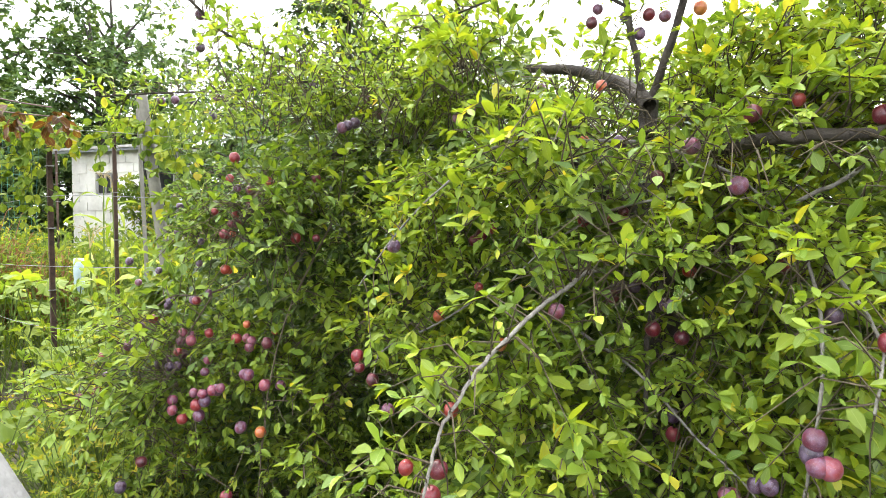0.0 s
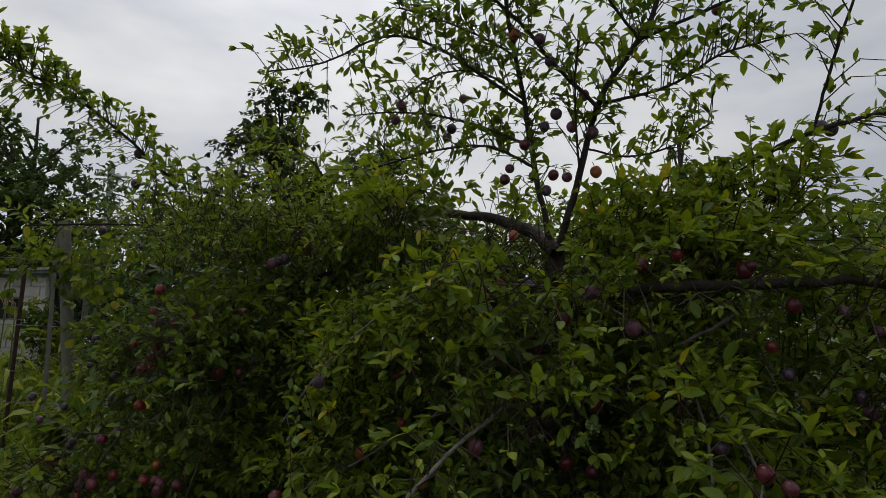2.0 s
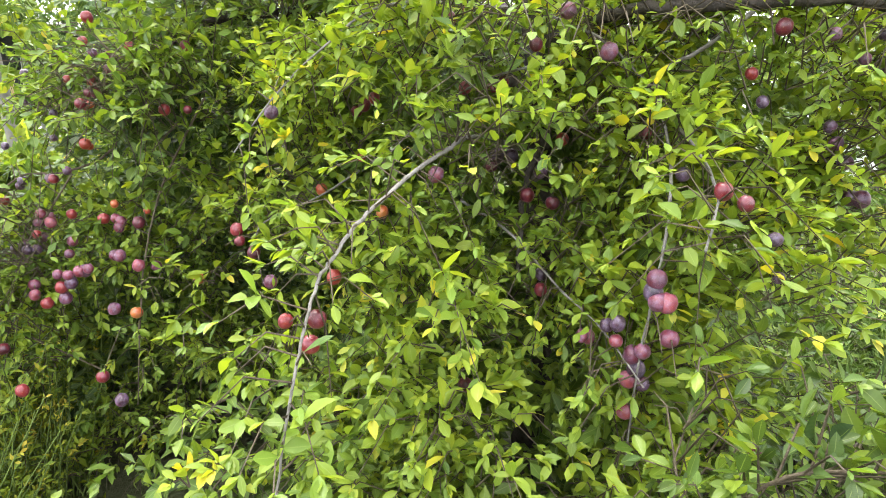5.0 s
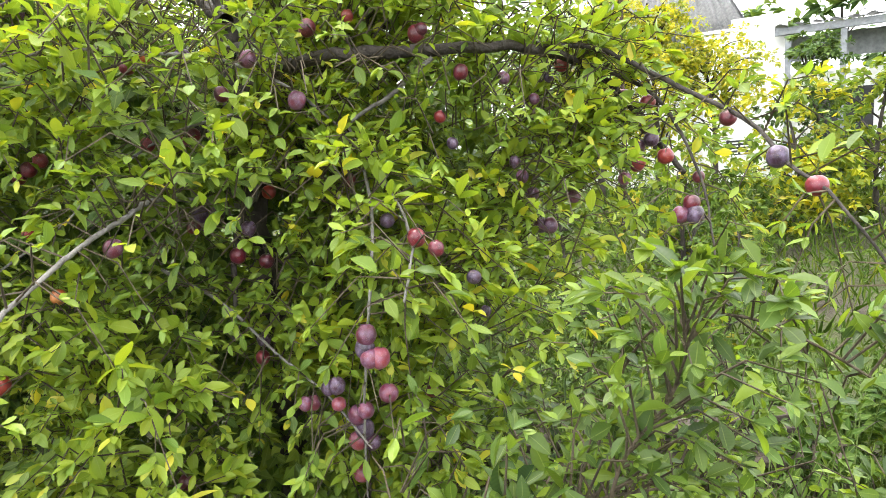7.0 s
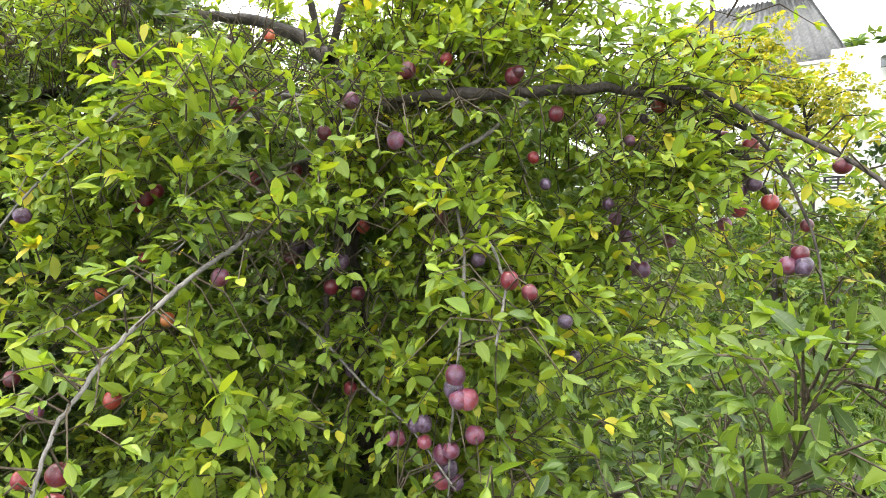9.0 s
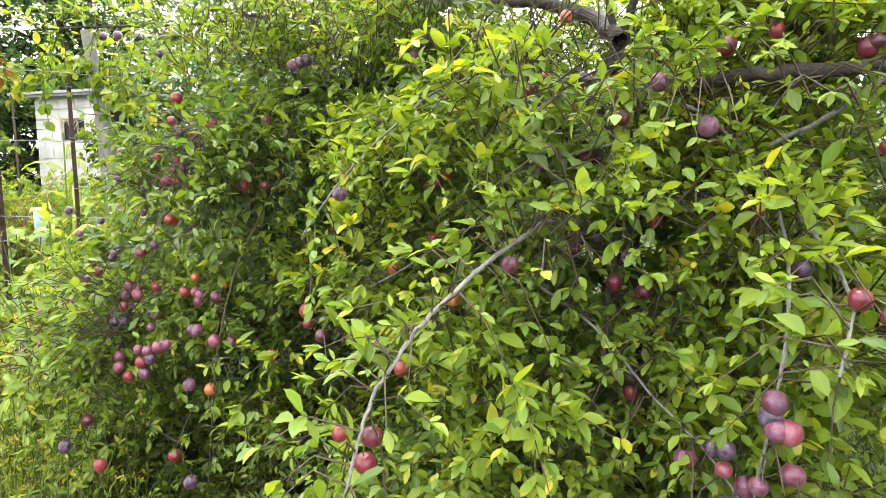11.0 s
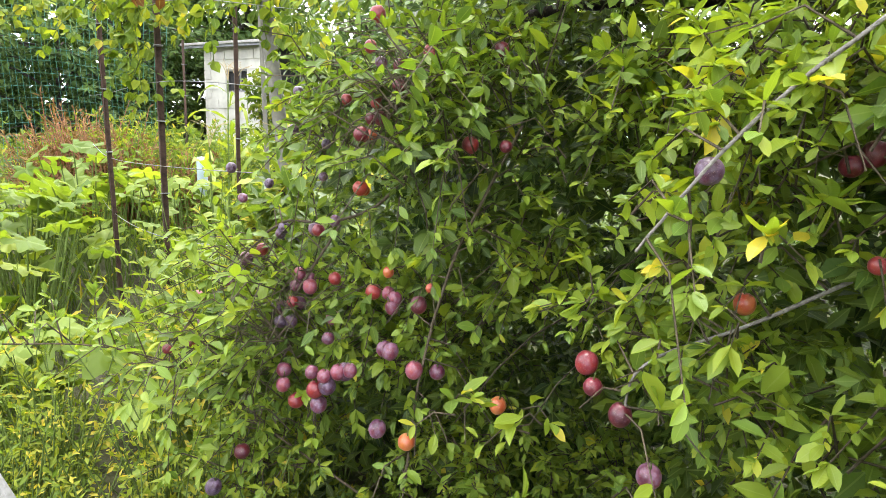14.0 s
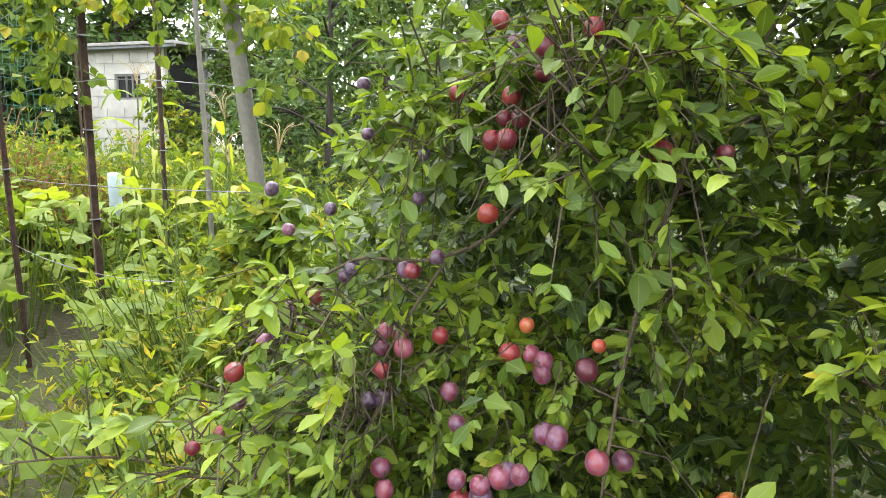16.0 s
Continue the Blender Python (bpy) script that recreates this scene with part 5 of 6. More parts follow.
# heaps of dry brown stalks
def dry_heap(x, y, wide, tall, number):
    lines, leaves = [], Leaves(0.25, True)
    z = ground_z(x, y)
    for i in range(number):
        a, r = rnd(0, 6.28), wide * math.sqrt(rnd(0, 1))
        p = np.array((r * math.cos(a), 0.45 * r * math.sin(a), -0.03))
        h = tall * rnd(0.55, 1.05) * (1 - 0.4 * (r / wide) ** 2)
        shoot(leaves, lines, p, (rnd(-0.3, 0.3), rnd(-0.3, 0.3), 1), h, 12, 0.12, rnd(0.2, 0.7), sag=rnd(0.0, 0.25), spread=0.5)
    ob = thing("dry_bush", "withered brown bush of dry stalks and leaves", "dry bush", (x, y, z))
    v, q = tubes(lines, [(0.007, 0.003)] * len(lines), 4)
    tagged(child(new("dry_growth", mesh_of("dry_growth", v, q, M_BROWN_STALK)), ob), kind="stuff")
    tagged(child(new("leaves", leaves.mesh("leaves", M_DRY)), ob), kind="stuff")


dry_heap(-5.9, 6.15, 0.80, 1.42, 400)
dry_heap(-4.77, 6.27, 0.44, 1.05, 150)


# weeds and grass
def weeds(name, label, number, where, tall, size, age, material, count=(8, 14), aspect=0.32):
    leaves, lines = Leaves(aspect, True), []
    for i in range(number):
        x, y = where()
        if 35.5 < math.degrees(math.atan2(-x - 1.0, y - 1.2)) < 43.5 and y < 5.2:
            continue
        shoot(leaves, lines, (x, y, ground_z(x, y) - 0.02), (rnd(-0.4, 0.4), rnd(-0.4, 0.4), 1), rnd(*tall), random.randint(*count), size * rnd(0.7, 1.3), age + rnd(-0.2, 0.25), sag=rnd(0, 0.3), spread=0.8, droop=0.2)
    v, q = tubes([line[::2] for line in lines], [(0.004, 0.002)] * len(lines), 3)
    ob = new(name, leaves.mesh(name, material))
    ob.data.materials.append(M_STEM)
    tagged(ob, label, "weeds", kind="stuff")
    stems = new(name.replace("weeds", "weed_stems"), mesh_of("weed_stems", v, q, M_STEM))
    stems.parent = ob
    tagged(stems, kind="stuff")


def in_box(x0, x1, y0, y1):
    return lambda: (rnd(x0, x1), rnd(y0, y1))


weeds("weeds", "tall fresh green weeds in the vegetable garden", 1500, in_box(-9, -1.2, 5.0, 10.5), (0.4, 0.95), 0.13, 0.5, M_HERB)
weeds("weeds", "tall bean plants and weeds before the shed", 520, in_box(-6.2, -3.6, 6.0, 7.6), (0.75, 1.25), 0.12, 0.5, M_HERB, (12, 18), 0.4)
weeds("weeds", "tall weeds round the foot of the grey pole", 260, in_box(-2.5, -1.5, 3.2, 4.4), (0.95, 1.5), 0.09, 0.55, M_HERB, (12, 18), 0.36)
weeds("weeds", "low green weeds round the squash plants", 500, in_box(-4.5, -1.6, 2.4, 5.3), (0.1, 0.35), 0.08, 0.6, M_HERB)
weeds("weeds", "tall pale weeds between the squash and the tree", 650, in_box(-2.7, -1.45, 2.5, 3.7), (0.5, 1.05), 0.075, 0.62, M_HERB, (12, 20), 0.3)
weeds("weeds", "pale feathery weeds at the foot of the tree", 1350, in_box(-2.5, -1.15, 1.65, 2.6), (0.3, 0.85), 0.042, 0.62, M_HERB, (14, 24), 0.36)
weeds("weeds", "green and yellow weeds in the grass by the house", 1400, in_box(2.0, 11, 2.0, 10.5), (0.15, 0.5), 0.10, 0.35, M_HERB_DARK)
weeds("weeds", "dark weeds and grass under the right boughs", 1300, in_box(1.2, 3.6, 0.6, 4.2), (0.2, 0.75), 0.07, 0.28, M_HERB_DARK)

# added backing, toned dark so gaps in the tree look shaded
weeds("weeds", "dark green weeds behind the plum tree", 420, in_box(-1.6, 3.0, 4.0, 7.5), (0.3, 0.9), 0.12, 0.15, M_HERB_DARK)
blades = Leaves(0.06, True)
N = 16000
bx = np.concatenate([np.random.uniform(-6, -1.2, N // 2), np.random.uniform(1.2, 10, N // 2)])
by = np.concatenate([np.random.uniform(1.2, 9, N // 2), np.random.uniform(0.2, 8, N // 2)])
off_path = ~((np.degrees(np.arctan2(-bx - 1.0, by - 1.2)) > 35.5) & (np.degrees(np.arctan2(-bx - 1.0, by - 1.2)) < 43.5) & (by < 5.2) & (bx < 0))
bx, by, N = bx[off_path], by[off_path], int(off_path.sum())
bz = np.array([ground_z(x, y) for x, y in zip(bx, by)]) - 0.01
way = np.random.normal(0, 0.45, (N, 3)) * np.array((1, 1, 0)) + np.array((0, 0, 1.0))
facing = np.random.normal(0, 1, (N, 3)) * np.array((1, 1, 0.1))
blades.add(np.stack([bx, by, bz], 1), way, facing, np.random.uniform(0.12, 0.34, N), np.random.uniform(0.2, 0.85, N))
# one spread of blades: herb_leaf on the left, its darker copy right
tagged(new("grass", blades.mesh("grass", M_HERB, bx < 0)), "long unmown grass, partly yellowed", "grass", kind="stuff")
tagged(new("grass", blades.mesh("grass", M_HERB_DARK, bx > 0)), "long dark green grass beside the old boards", "grass", kind="stuff")

# ---- the shed ----
SHED_TURN = -12.5
shed = thing("shed", "small whitewashed block shed with thin roof slab and dark window", "shed", (-8.64, 11.88, 1.03), turn=SHED_TURN)
W, D, H = 1.72, 0.95, 2.2
WX0, WX1, WZ0, WZ1 = 0.58, 1.18, 1.29, 1.74
bm = bmesh.new()
for sx, sz, ax, az in ((WX0, H, WX0 / 2, H / 2), (W - WX1, H, (W + WX1) / 2, H / 2), (WX1 - WX0, WZ0, (WX0 + WX1) / 2, WZ0 / 2), (WX1 - WX0, H - WZ1, (WX0 + WX1) / 2, (H + WZ1) / 2)):
    box_bm(sx, 0.12, sz, (ax, 0.06, az), bm=bm)
part("front_wall", bm, M_BLOCK, shed)
part("side_wall", box_bm(0.12, D - 0.125, H, (0.06, 0.123 + (D - 0.125) / 2, H / 2)), M_BLOCK, shed)
part("side_wall", box_bm(0.12, D - 0.125, H, (W - 0.06, 0.123 + (D - 0.125) / 2, H / 2)), M_BLOCK, shed)
part("back_wall", box_bm(W - 0.25, 0.12, H, (W / 2, D - 0.06, H / 2)), M_BLOCK, shed)
part("roof", box_bm(W + 0.85, D + 0.5, 0.05, (W / 2 + 0.02, D / 2, H + 0.040), 0.008, (2, 0, 0)), M_ROOF, shed, "thin grey roof slab")
part("eaves_board", box_bm(W + 0.83, 0.03, 0.06, (W / 2 + 0.02, -0.20, H - 0.03), 0.004), M_GREYPAINT, shed)
part("corner_post", box_bm(0.07, 0.07, H - 0.03, (W + 0.36, 0.6, (H - 0.03) / 2), 0.006), M_GREYWOOD, shed)
# added near-black panel: paints the shade beneath the roof's overhang
part("lean_to_wall", box_bm(0.03, D - 0.15, H - 0.05, (W + 0.02, D / 2, (H - 0.05) / 2)), M_DARK, shed, "dark panel standing in for the shade under the roof's edge")
# near-black slab paints the unlit inside behind the window opening
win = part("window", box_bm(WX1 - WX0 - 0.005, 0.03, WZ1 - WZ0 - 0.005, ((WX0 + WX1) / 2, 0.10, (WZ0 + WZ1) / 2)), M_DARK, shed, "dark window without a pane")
for sx, sz, ax, az in ((0.035, WZ1 - WZ0, WX0 + 0.02, (WZ0 + WZ1) / 2), (0.035, WZ1 - WZ0, WX1 - 0.02, (WZ0 + WZ1) / 2), (WX1 - WX0 - 0.08, 0.035, (WX0 + WX1) / 2, WZ0 + 0.02), (WX1 - WX0 - 0.08, 0.035, (WX0 + WX1) / 2, WZ1 - 0.02), (0.022, WZ1 - WZ0 - 0.08, WX0 + 0.24, (WZ0 + WZ1) / 2), (0.018, WZ1 - WZ0 - 0.08, WX0 + 0.38, (WZ0 + WZ1) / 2)):
    part("frame_bar", box_bm(sx, 0.035, sz, (ax, 0.045, az), 0.003), M_GREYWOOD, win)
course = 0
z = 0.02
while z < H - 0.15:
    x = 0.0 if course % 2 else -0.2
    while x < W - 0.02:
        x0, x1 = max(x, 0.0) + 0.007, min(x + 0.39, W) - 0.007
        if x1 - x0 > 0.06 and not (x1 > WX0 and x0 < WX1 and z + 0.18 > WZ0 and z < WZ1):
            part("block", box_bm(x1 - x0, 0.022, 0.172, ((x0 + x1) / 2, -0.0115 + rnd(-0.004, 0.004), z + 0.095)), M_BLOCK, shed)
        x += 0.4
    z += 0.19
    course += 1


# ---- far trees ----
def tree_far(x, y, tall, wide, number, size=0.2, age=0.4, material=None, label="tall leafy tree with a dark green crown", low=0.25, name="garden_tree"):
    z = ground_z(x, y)
    ob = thing(name, label, "tree", (x, y, z))
    lines, radii, leaves, twigs = [], [], Leaves(0.5, True), []
    trunk = spline([(0, 0, -0.2), (rnd(-0.1, 0.1), rnd(-0.1, 0.1), tall * 0.4), (rnd(-0.2, 0.2), rnd(-0.2, 0.2), tall * 0.92)], 8)
    v, q = tubes([trunk], [(0.02 * tall, 0.004 * tall)], 10, 0.05)
    child(new("trunk", mesh_of("trunk", v, q, M_BARK)), ob)
    limbs = []
    for i in range(22):
        s = rnd(low, 0.95)
        p = trunk[int(s * (len(trunk) - 1))]
        a = i * 2.4
        reach = wide * (0.35 + 0.65 * math.sin(math.pi * min(1.0, (s - low) / (1.02 - low) * 0.8 + 0.2))) * rnd(0.7, 1.05)
        tip = p + np.array((reach * math.cos(a), reach * math.sin(a), tall * rnd(0.02, 0.16)))
        limbs.append(spline([p, (p + tip) / 2 + np.array((0, 0, 0.06 * tall)), tip], 5))
    v, q = tubes(limbs, [(0.006 * tall, 0.0015 * tall)] * len(limbs), 4)
    tagged(child(new("branchwork", mesh_of("branchwork", v, q, M_BARK)), ob), kind="stuff")
    for i in range(int(number * 0.62)):
        line = limbs[i % len(limbs)]
        p = line[random.randint(3, len(line) - 1)] + np.random.normal(0, 0.10 * wide, 3)
        shoot(leaves, twigs, p, np.random.normal(0, 1, 3) + np.array((0, 0, 0.4)), wide * rnd(0.12, 0.3), random.randint(9, 16), size * 1.25, age + rnd(-0.3, 0.3))
    tagged(child(new("crown", leaves.mesh("crown", material or M_FAR)), ob), kind="stuff")


tree_far(-4.6, 19.5, 10.0, 2.2, 1500, 0.26, 0.1)
tree_far(-1.6, 21.0, 8.8, 1.6, 900, 0.26, 0.15)
tree_far(-10.8, 15.8, 6.8, 2.6, 1000, 0.2, 0.4)
tree_far(-13.0, 14.0, 7.2, 3.0, 1000, 0.22, 0.35)
tree_far(-6.5, 14.5, 4.9, 2.2, 700, 0.18, 0.5)
tree_far(-12.5, 9.5, 6.0, 2.6, 900, 0.2, 0.45)
tree_far(-15.5, 11.0, 7.5, 3.0, 800, 0.24, 0.35)
tree_far(-11.0, 17.0, 8.0, 2.6, 700, 0.24, 0.3)
tree_far(-10.9, 12.4, 4.4, 1.7, 700, 0.16, 0.3, low=0.1)
tree_far(-5.0, 12.2, 3.6, 1.9, 700, 0.14, 0.6, low=0.1)
tree_far(-3.4, 9.2, 3.7, 1.5, 800, 0.13, 0.3, low=0.05)
tree_far(-2.9, 11.0, 3.6, 1.9, 700, 0.14, 0.6, low=0.1)
tree_far(-11.5, 7.0, 4.0, 1.8, 600, 0.16, 0.5, low=0.1)
tree_far(-10.6, 10.2, 3.2, 1.8, 500, 0.2, 0.25, low=0.03)
tree_far(-11.8, 13.2, 3.4, 1.7, 500, 0.2, 0.3, low=0.03)
tree_far(-12.2, 8.6, 3.0, 1.8, 500, 0.2, 0.3, low=0.03)
tree_far(-6.2, 15.5, 3.6, 1.7, 450, 0.2, 0.35, low=0.03)
tree_far(0.5, 14.0, 4.6, 2.2, 320, 0.17, 0.5, low=0.1)
tree_far(4.0, 15.0, 4.8, 2.2, 320, 0.17, 0.5, low=0.1)
tree_far(8.4, 18.0, 8.6, 1.0, 240, 0.22, 0.35)
tree_far(9.5, 18.5, 8.0, 0.9, 240, 0.22, 0.35)
tree_far(13.5, 17.5, 6.2, 2.2, 320, 0.22, 0.5)
tree_far(17.5, 17.0, 6.4, 2.4, 320, 0.22, 0.5)
tree_far(7.3, 10.4, 3.5, 1.7, 420, 0.15, 0.6, M_FAR, low=0.1)
tree_far(6.35, 7.2, 3.2, 0.8, 1350, 0.07, 0.66, M_YELLOW, "peach tree with drooping yellow-green leaves", 0.25)
tree_far(6.95, 6.7, 3.1, 0.8, 1350, 0.07, 0.66, M_YELLOW, "peach tree with drooping yellow-green leaves", 0.25)
tree_far(7.5, 6.2, 2.5, 0.8, 1150, 0.07, 0.62, M_YELLOW, "small fruit tree with yellow-green leaves", 0.5)
tree_far(8.5, 5.4, 2.2, 0.75, 520, 0.10, 0.4, M_FAR, "dark green garden shrub beside the house", 0.1, "shrub")
tree_far(9.3, 3.2, 2.8, 1.0, 300, 0.12, 0.6, M_HERB, "green garden shrub beside the house", 0.1, "shrub")
tree_far(7.3, 3.9, 1.9, 0.8, 420, 0.10, 0.5, M_HERB, "leafy green garden shrub in front of the house", 0.1, "shrub")
tree_far(6.6, 4.4, 1.7, 0.8, 380, 0.10, 0.55, M_YELLOW, "yellowish green shrub in front of the house", 0.1, "shrub")
tree_far(8.1, 3.4, 1.9, 0.8, 380, 0.10, 0.4, M_FAR, "dark green garden shrub in front of the house", 0.1, "shrub")
tree_far(-6.45, 10.7, 1.65, 0.6, 420, 0.11, 0.5, M_HERB, "pale green leafy shrub beside the shed", 0.05, "shrub")
tree_far(-1.94, 3.52, 1.5, 0.34, 460, 0.075, 0.5, M_HERB, "leafy green bush before the grey pole", 0.05, "garden_bush")
tree_far(-1.80, 3.35, 1.38, 0.3, 240, 0.075, 0.45, M_HERB, "leafy green bush before the grey pole", 0.05, "garden_bush")
tree_far(5.2, 4.6, 1.5, 0.9, 260, 0.10, 0.55, M_HERB, "low green shrub in the grass", 0.1, "shrub")


for i in range(34):
    a = radians(-78 + 156 * i / 33)
    r = 21 + rnd(-2, 3)
    tree_far(r * math.sin(a), r * math.cos(a), rnd(3.2, 5.0), rnd(2.0, 2.8), 120 + (60 if -1.1 < a < -0.45 else 0), 0.45, rnd(0.3, 0.7), label="broad leafy bush at the garden's far edge", low=0.05, name="far_bush")


# the last four are added behind the tree to close its bright gaps
for x, y, tall, wide, age in ((2.9, 3.3, 1.0, 0.7, 0.4), (3.9, 3.0, 0.9, 0.7, 0.55), (4.6, 4.0, 1.1, 0.8, 0.4), (3.6, 4.6, 1.2, 0.8, 0.5), (6.0, 4.4, 0.6, 0.7, 0.55), (5.4, 5.8, 1.4, 0.9, 0.5), (8.4, 4.6, 0.9, 0.9, 0.45), (2.5, 1.9, 0.6, 0.5, 0.3), (3.1, 1.4, 0.5, 0.5, 0.4), (-1.2, 5.6, 1.9, 0.9, 0.3), (0.2, 5.2, 1.9, 1.0, 0.25), (1.5, 5.0, 1.8, 1.0, 0.25), (2.6, 4.9, 1.5, 0.9, 0.3)):
    tree_far(x, y, tall, wide, 220, 0.075, age, M_HERB_DARK, "bushy green garden plant in the long grass", 0.05, "garden_bush")


# ---- poles ----
def utility_pole(x, y, top):
    ob = thing("utility_pole", "grey concrete utility pole with a short cross arm", "pole", (x, y, 0.6), turn=20)
    v, q = tubes([np.array([(0, 0, -0.5), (0, 0, top / 2), (0, 0, top - 0.6)])], [(0.14, 0.09)], 10)
    child(new("shaft", mesh_of("shaft", v, q, M_CONCRETE)), ob)
    part("cross_arm", box_bm(1.0, 0.07, 0.07, (0, 0.1, top - 0.95), 0.01), M_CONCRETE, ob)
    for k in (-0.4, 0.4):
        bm = bmesh.new()
        bmesh.ops.create_cone(bm, cap_ends=True, segments=8, radius1=0.035, radius2=0.025, depth=0.12, matrix=Matrix.Translation((k, 0.1, top - 0.85)))
        part("insulator", bm, M_WHITE, ob)


utility_pole(-9.95, 19.1, 7.8)
utility_pole(7.1, 20.0, 7.6)

# ---- the house ----
HT = -52.8
house = thing("house", "white rendered house with a grey corrugated roof and a lean-to porch", "house", (10.16, 8.16, 0.45), turn=HT)


def on_house(name, sx, sy, sz, x, y, z, material, label="", bevel=0.0, turn=(0, 0, 0), parent=None):
    return part(name, box_bm(sx, sy, sz, (x, y, z), bevel, turn), material, parent or house, label)


on_house("wall", 3.4, 4.0, 3.0, -1.7, 2.6, 1.5, M_WHITE)
on_house("chimney", 0.90, 0.6, 3.3, 0.50, 0.15, 1.65, M_WHITE, "broad white chimney breast", 0.01)
on_house("ledge", 0.45, 0.5, 3.1, -0.18, 0.2, 1.55, M_WHITE, "white rendered pier", 0.01)
on_house("pier_cap", 0.52, 0.60, 0.06, -0.20, 0.2, 3.132, M_WHITE, "", 0.01)
on_house("wall", 4.0, 3.0, 2.3, 2.75, 2.2, 1.15, M_WHITE)
def hip_sheet(corner_a, corner_b, top_b, top_a, waves):
    """A corrugated sheet between an eave and a shorter ridge."""
    bm, rows = bmesh.new(), []
    for i in range(waves * 6 + 1):
        f = i / (waves * 6)
        low, high = Vector(corner_a).lerp(Vector(corner_b), f), Vector(top_a).lerp(Vector(top_b), f)
        w = 0.05 * math.sin(2 * math.pi * i / 6)
        rows.append([bm.verts.new(low.lerp(high, k / 3) + Vector((0, 0, w * (1 - 0.5 * k / 3)))) for k in range(4)])
    for a, b in zip(rows, rows[1:]):
        for k in range(3):
            bm.faces.new((a[k], b[k], b[k + 1], a[k + 1]))
    bmesh.ops.solidify(bm, geom=bm.faces[:], thickness=0.012)
    return bm


roof = part("roof", hip_sheet((-3.5, 0.15, 3.02), (0.42, 0.15, 3.02), (-0.50, 2.6, 5.0), (-2.5, 2.6, 5.0), 21), M_SLATE, house, "grey corrugated sheet roof", True)
part("hip_end", hip_sheet((0.44, 0.17, 3.02), (0.44, 4.9, 3.02), (-0.48, 2.64, 5.0), (-0.48, 2.60, 5.0), 24), M_SLATE, house, "", True)
part("hip_end", hip_sheet((-3.52, 4.9, 3.02), (-3.52, 0.17, 3.02), (-2.52, 2.60, 5.0), (-2.52, 2.64, 5.0), 24), M_SLATE, house, "", True)
on_house("gutter_board", 3.7, 0.03, 0.14, -1.55, 0.20, 2.92, M_GREYPAINT)
bm = bmesh.new()
rows = []
for i in range(61):
    x = 0.75 + 4.0 * i / 60
    w = 0.025 * math.sin(2 * math.pi * i / 4)
    rows.append([bm.verts.new((x, -0.55 + 0.7 * k, 3.02 + 0.10 * k + w)) for k in range(3)])
for a, b in zip(rows, rows[1:]):
    for k in range(2):
        bm.faces.new((a[k], b[k], b[k + 1], a[k + 1]))
bmesh.ops.solidify(bm, geom=bm.faces[:], thickness=0.012)
awning = part("porch_roof", bm, M_SLATE, house, "wavy grey porch roof", True)
on_house("beam", 4.0, 0.1, 0.12, 2.75, -0.42, 2.93, M_GREYPAINT, parent=awning)
on_house("fascia", 3.9, 0.04, 0.42, 2.75, 0.3, 2.70, M_GREYPAINT)
for x in (0.95, 1.75, 3.2, 4.6):
    on_house("porch_post", 0.09, 0.09, 2.85, x, -0.42, 1.43, M_GREYPAINT, "", 0.006)
# near-black slabs paint the unlit insides of the porch openings
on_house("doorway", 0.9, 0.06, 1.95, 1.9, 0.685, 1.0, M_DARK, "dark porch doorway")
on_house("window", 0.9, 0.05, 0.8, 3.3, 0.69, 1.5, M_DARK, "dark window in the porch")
on_house("parapet", 0.82, 0.25, 0.88, 0.15, -0.75, 0.44, M_WHITE, "low white rendered wall", 0.015)

crate = thing("plastic_crate", "black slatted plastic crate on the low white wall", "crate", (10.16, 8.16, 0.45), turn=HT)
crate.matrix_basis = house.matrix_basis @ pose(0.22, -0.75, 0.885)
part("base", box_bm(0.42, 0.24, 0.015, (0, 0, 0.008)), M_CRATE, crate)
for z in (0.06, 0.12, 0.18, 0.235):
    for sy in (-0.115, 0.115):
        part("slat", box_bm(0.42, 0.008, 0.035, (0, sy, z), 0.002), M_CRATE, crate)
    for sx in (-0.206, 0.206):
        part("slat", box_bm(0.008, 0.222, 0.035, (sx, 0, z), 0.002), M_CRATE, crate)
for sx in (-0.19, 0.0, 0.19):
    for sy in (-0.106, 0.106):
        part("upright", box_bm(0.03, 0.008, 0.25, (sx, sy, 0.125), 0.002), M_CRATE, crate)

antenna = thing("antenna_mast", "thin rusty iron mast behind the peach tree", "mast", (5.545, 5.86, ground_z(5.545, 5.86)))
v, q = tubes([np.array([(0, 0, -0.2), (0, 0, 1.5), (0, 0, 3.6)])], [(0.022, 0.02)], 8)
child(new("tube", mesh_of("tube", v, q, M_RUST)), antenna)

# ---- old boards under the right boughs ----
for i in range(8):
    z = 0.04 + 0.05 * i
    board = part("plank", box_bm(1.9 + rnd(-0.4, 0.3), 0.085 + rnd(0, 0.05), 0.024, (0, 0, 0), 0.003), M_PLANK, None)
    for vert in board.data.vertices:
        vert.co.z += 0.01 * math.sin(vert.co.x * 2 + i)
    board.matrix_basis = pose(1.85 + rnd(-0.12, 0.12), 2.0 + rnd(-0.06, 0.06), z, rnd(-2, 2), rnd(-1, 1), -24 + rnd(-9, 9))
    tagged(board, "weathered old wooden board in a rough stack", "plank", "stack of old boards")

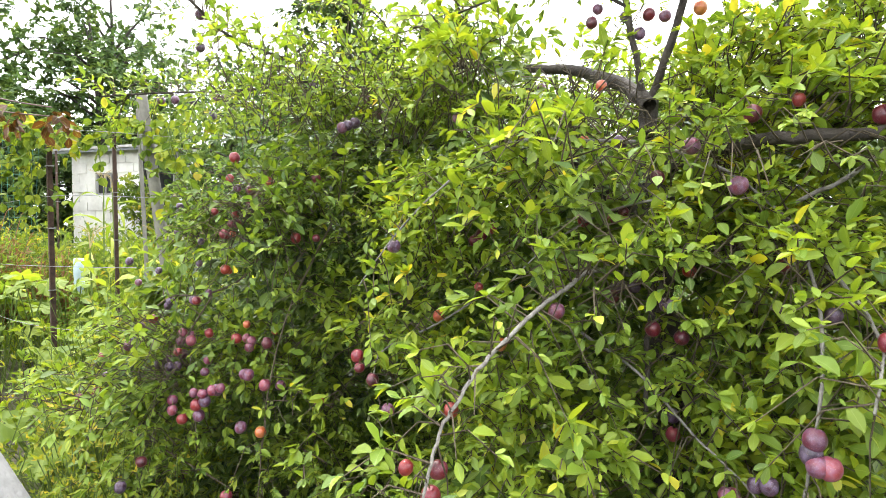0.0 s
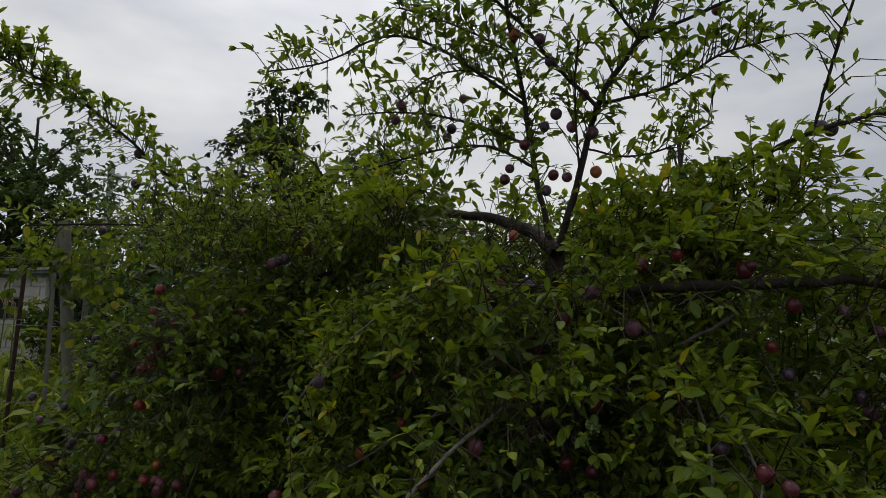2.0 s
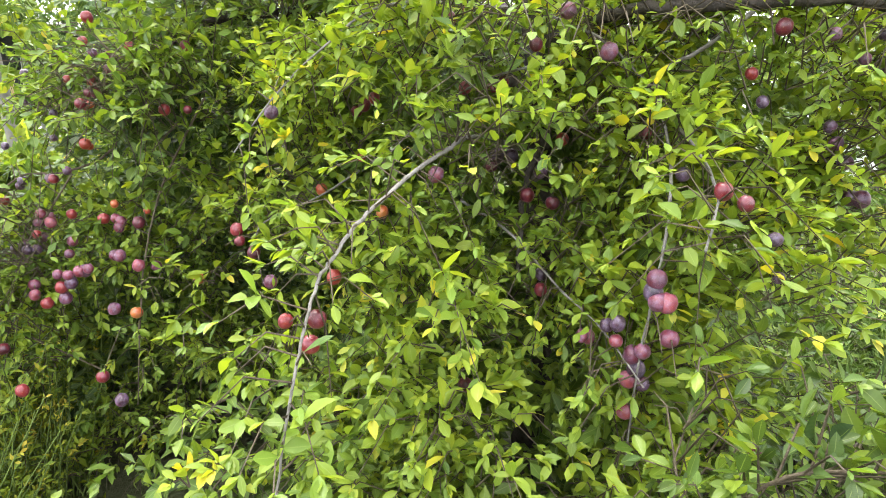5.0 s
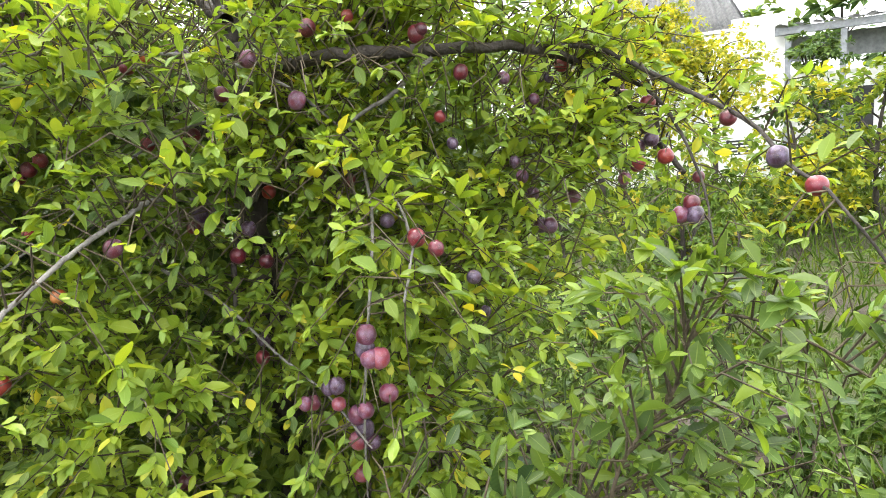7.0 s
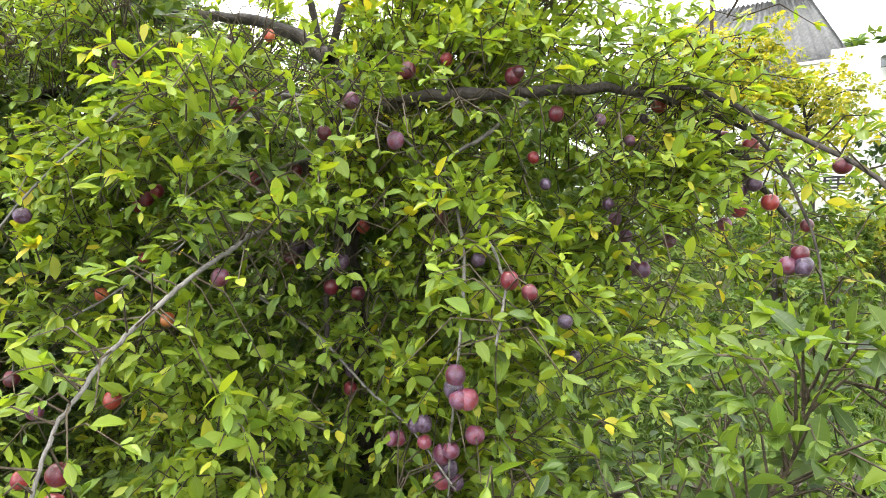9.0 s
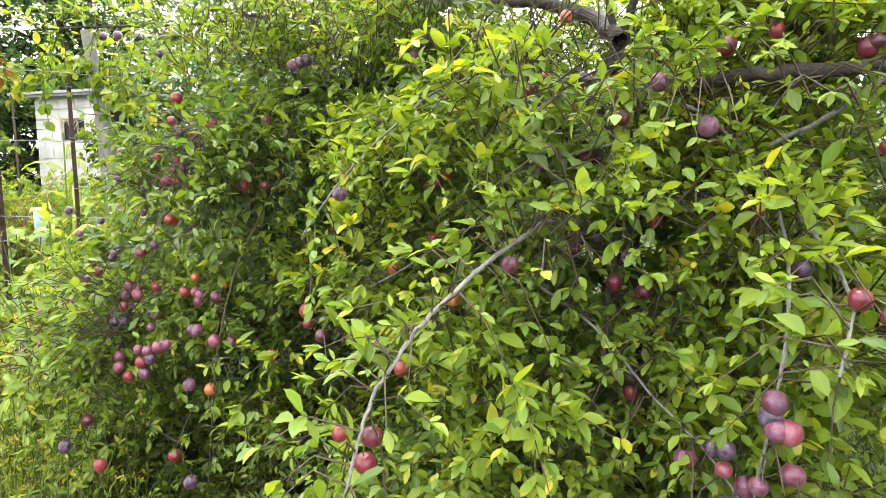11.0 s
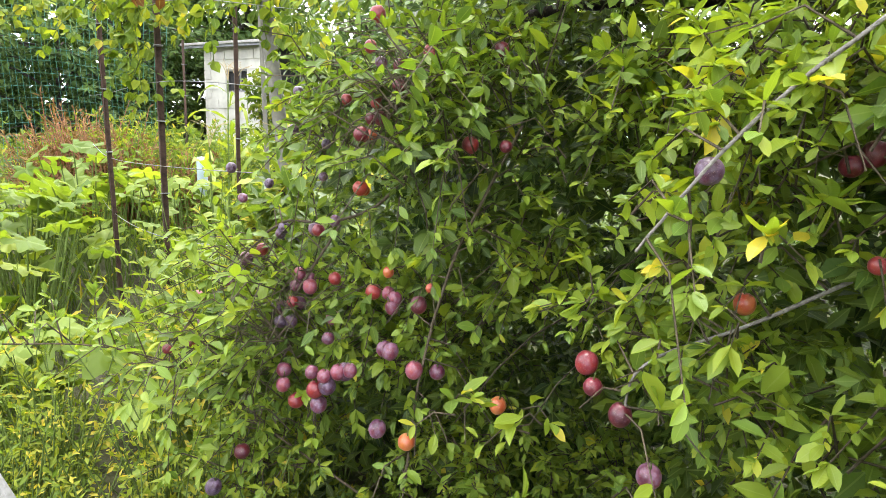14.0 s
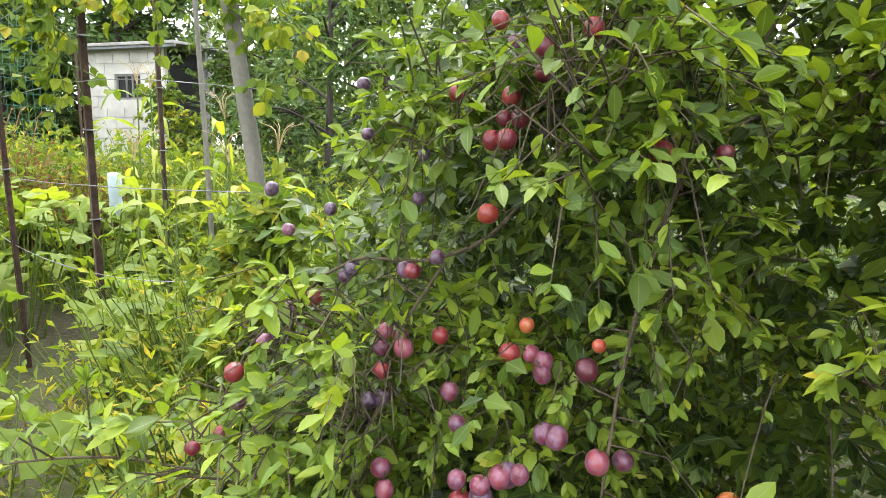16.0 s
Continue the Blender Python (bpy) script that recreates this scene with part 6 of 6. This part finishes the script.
# ---- vines over the trellis ----
vine = thing("climbing_vine", "climbing vine with drooping green leaves on the trellis wires", "vine", (-2.67, 3.64, 0.3))
vl, vt = Leaves(0.75), []
for line, number, fall in ((((-5.0, 4.2, 2.3), (-3.8, 4.0, 2.34), (-2.95, 3.8, 2.3), (-2.1, 3.9, 2.26)), 120, 0.3), (((-3.0, 3.78, 2.35), (-2.99, 3.78, 2.15), (-2.97, 3.78, 1.9)), 34, 1.0), (((-2.02, 3.78, 2.45), (-1.98, 3.74, 2.1), (-1.95, 3.74, 1.8)), 22, 0.8), (((-3.31, 5.3, 2.7), (-2.6, 5.0, 2.6), (-1.9, 4.6, 2.5)), 50, 0.3)):
    path = spline(line, 8)
    vt.append(path - np.array((-2.67, 3.64, 0.3)))
    for i in range(number):
        p = path[random.randint(0, len(path) - 1)] + np.random.normal(0, 0.05, 3) - np.array((-2.67, 3.64, 0.3))
        shoot(vl, vt, p, (rnd(-1, 1), rnd(-1, 0.4), rnd(-0.9, 0.6) - fall * 0.4), rnd(0.08, 0.22), random.randint(4, 8), 0.085, rnd(0.3, 0.75), droop=0.9)
v, q = tubes(vt, [(0.004, 0.002)] * len(vt), 4)
tagged(child(new("vine_growth", mesh_of("vine_growth", v, q, M_STEM)), vine), kind="stuff")
tagged(child(new("leaves", vl.mesh("leaves", M_HERB)), vine), kind="stuff")

red = thing("red_cane_vine", "arching reddish cane with withered red leaves", "vine", (-2.3, 2.9, 0.2))
canes = [spline([(-2.1, 0.25, 0.1), (-1.7, 0.1, 1.65), (-0.7, -0.12, 2.10), (0.35, -0.25, 1.96)], 6), spline([(-2.2, 0.3, 0.1), (-1.8, 0.2, 1.55), (-0.8, -0.05, 2.02), (0.3, -0.2, 1.93)], 6)]
rl, rt = Leaves(0.6), []
for i in range(18):
    path = canes[i % 2]
    p = path[random.randint(14, len(path) - 1)]
    shoot(rl, rt, p, (rnd(-1, 1), rnd(-1, 1), rnd(-1, 0.3)), 0.1, 6, 0.07, rnd(0.2, 0.7), droop=0.8)
v, q = tubes(canes, [(0.006, 0.003)] * 2, 6)
child(new("cane", mesh_of("cane", v, q, plain("red_cane", (0.035, 0.018, 0.014), (0.08, 0.04, 0.03)))), red)
tagged(child(new("leaves", rl.mesh("leaves", M_RUST_LEAF)), red), kind="stuff")
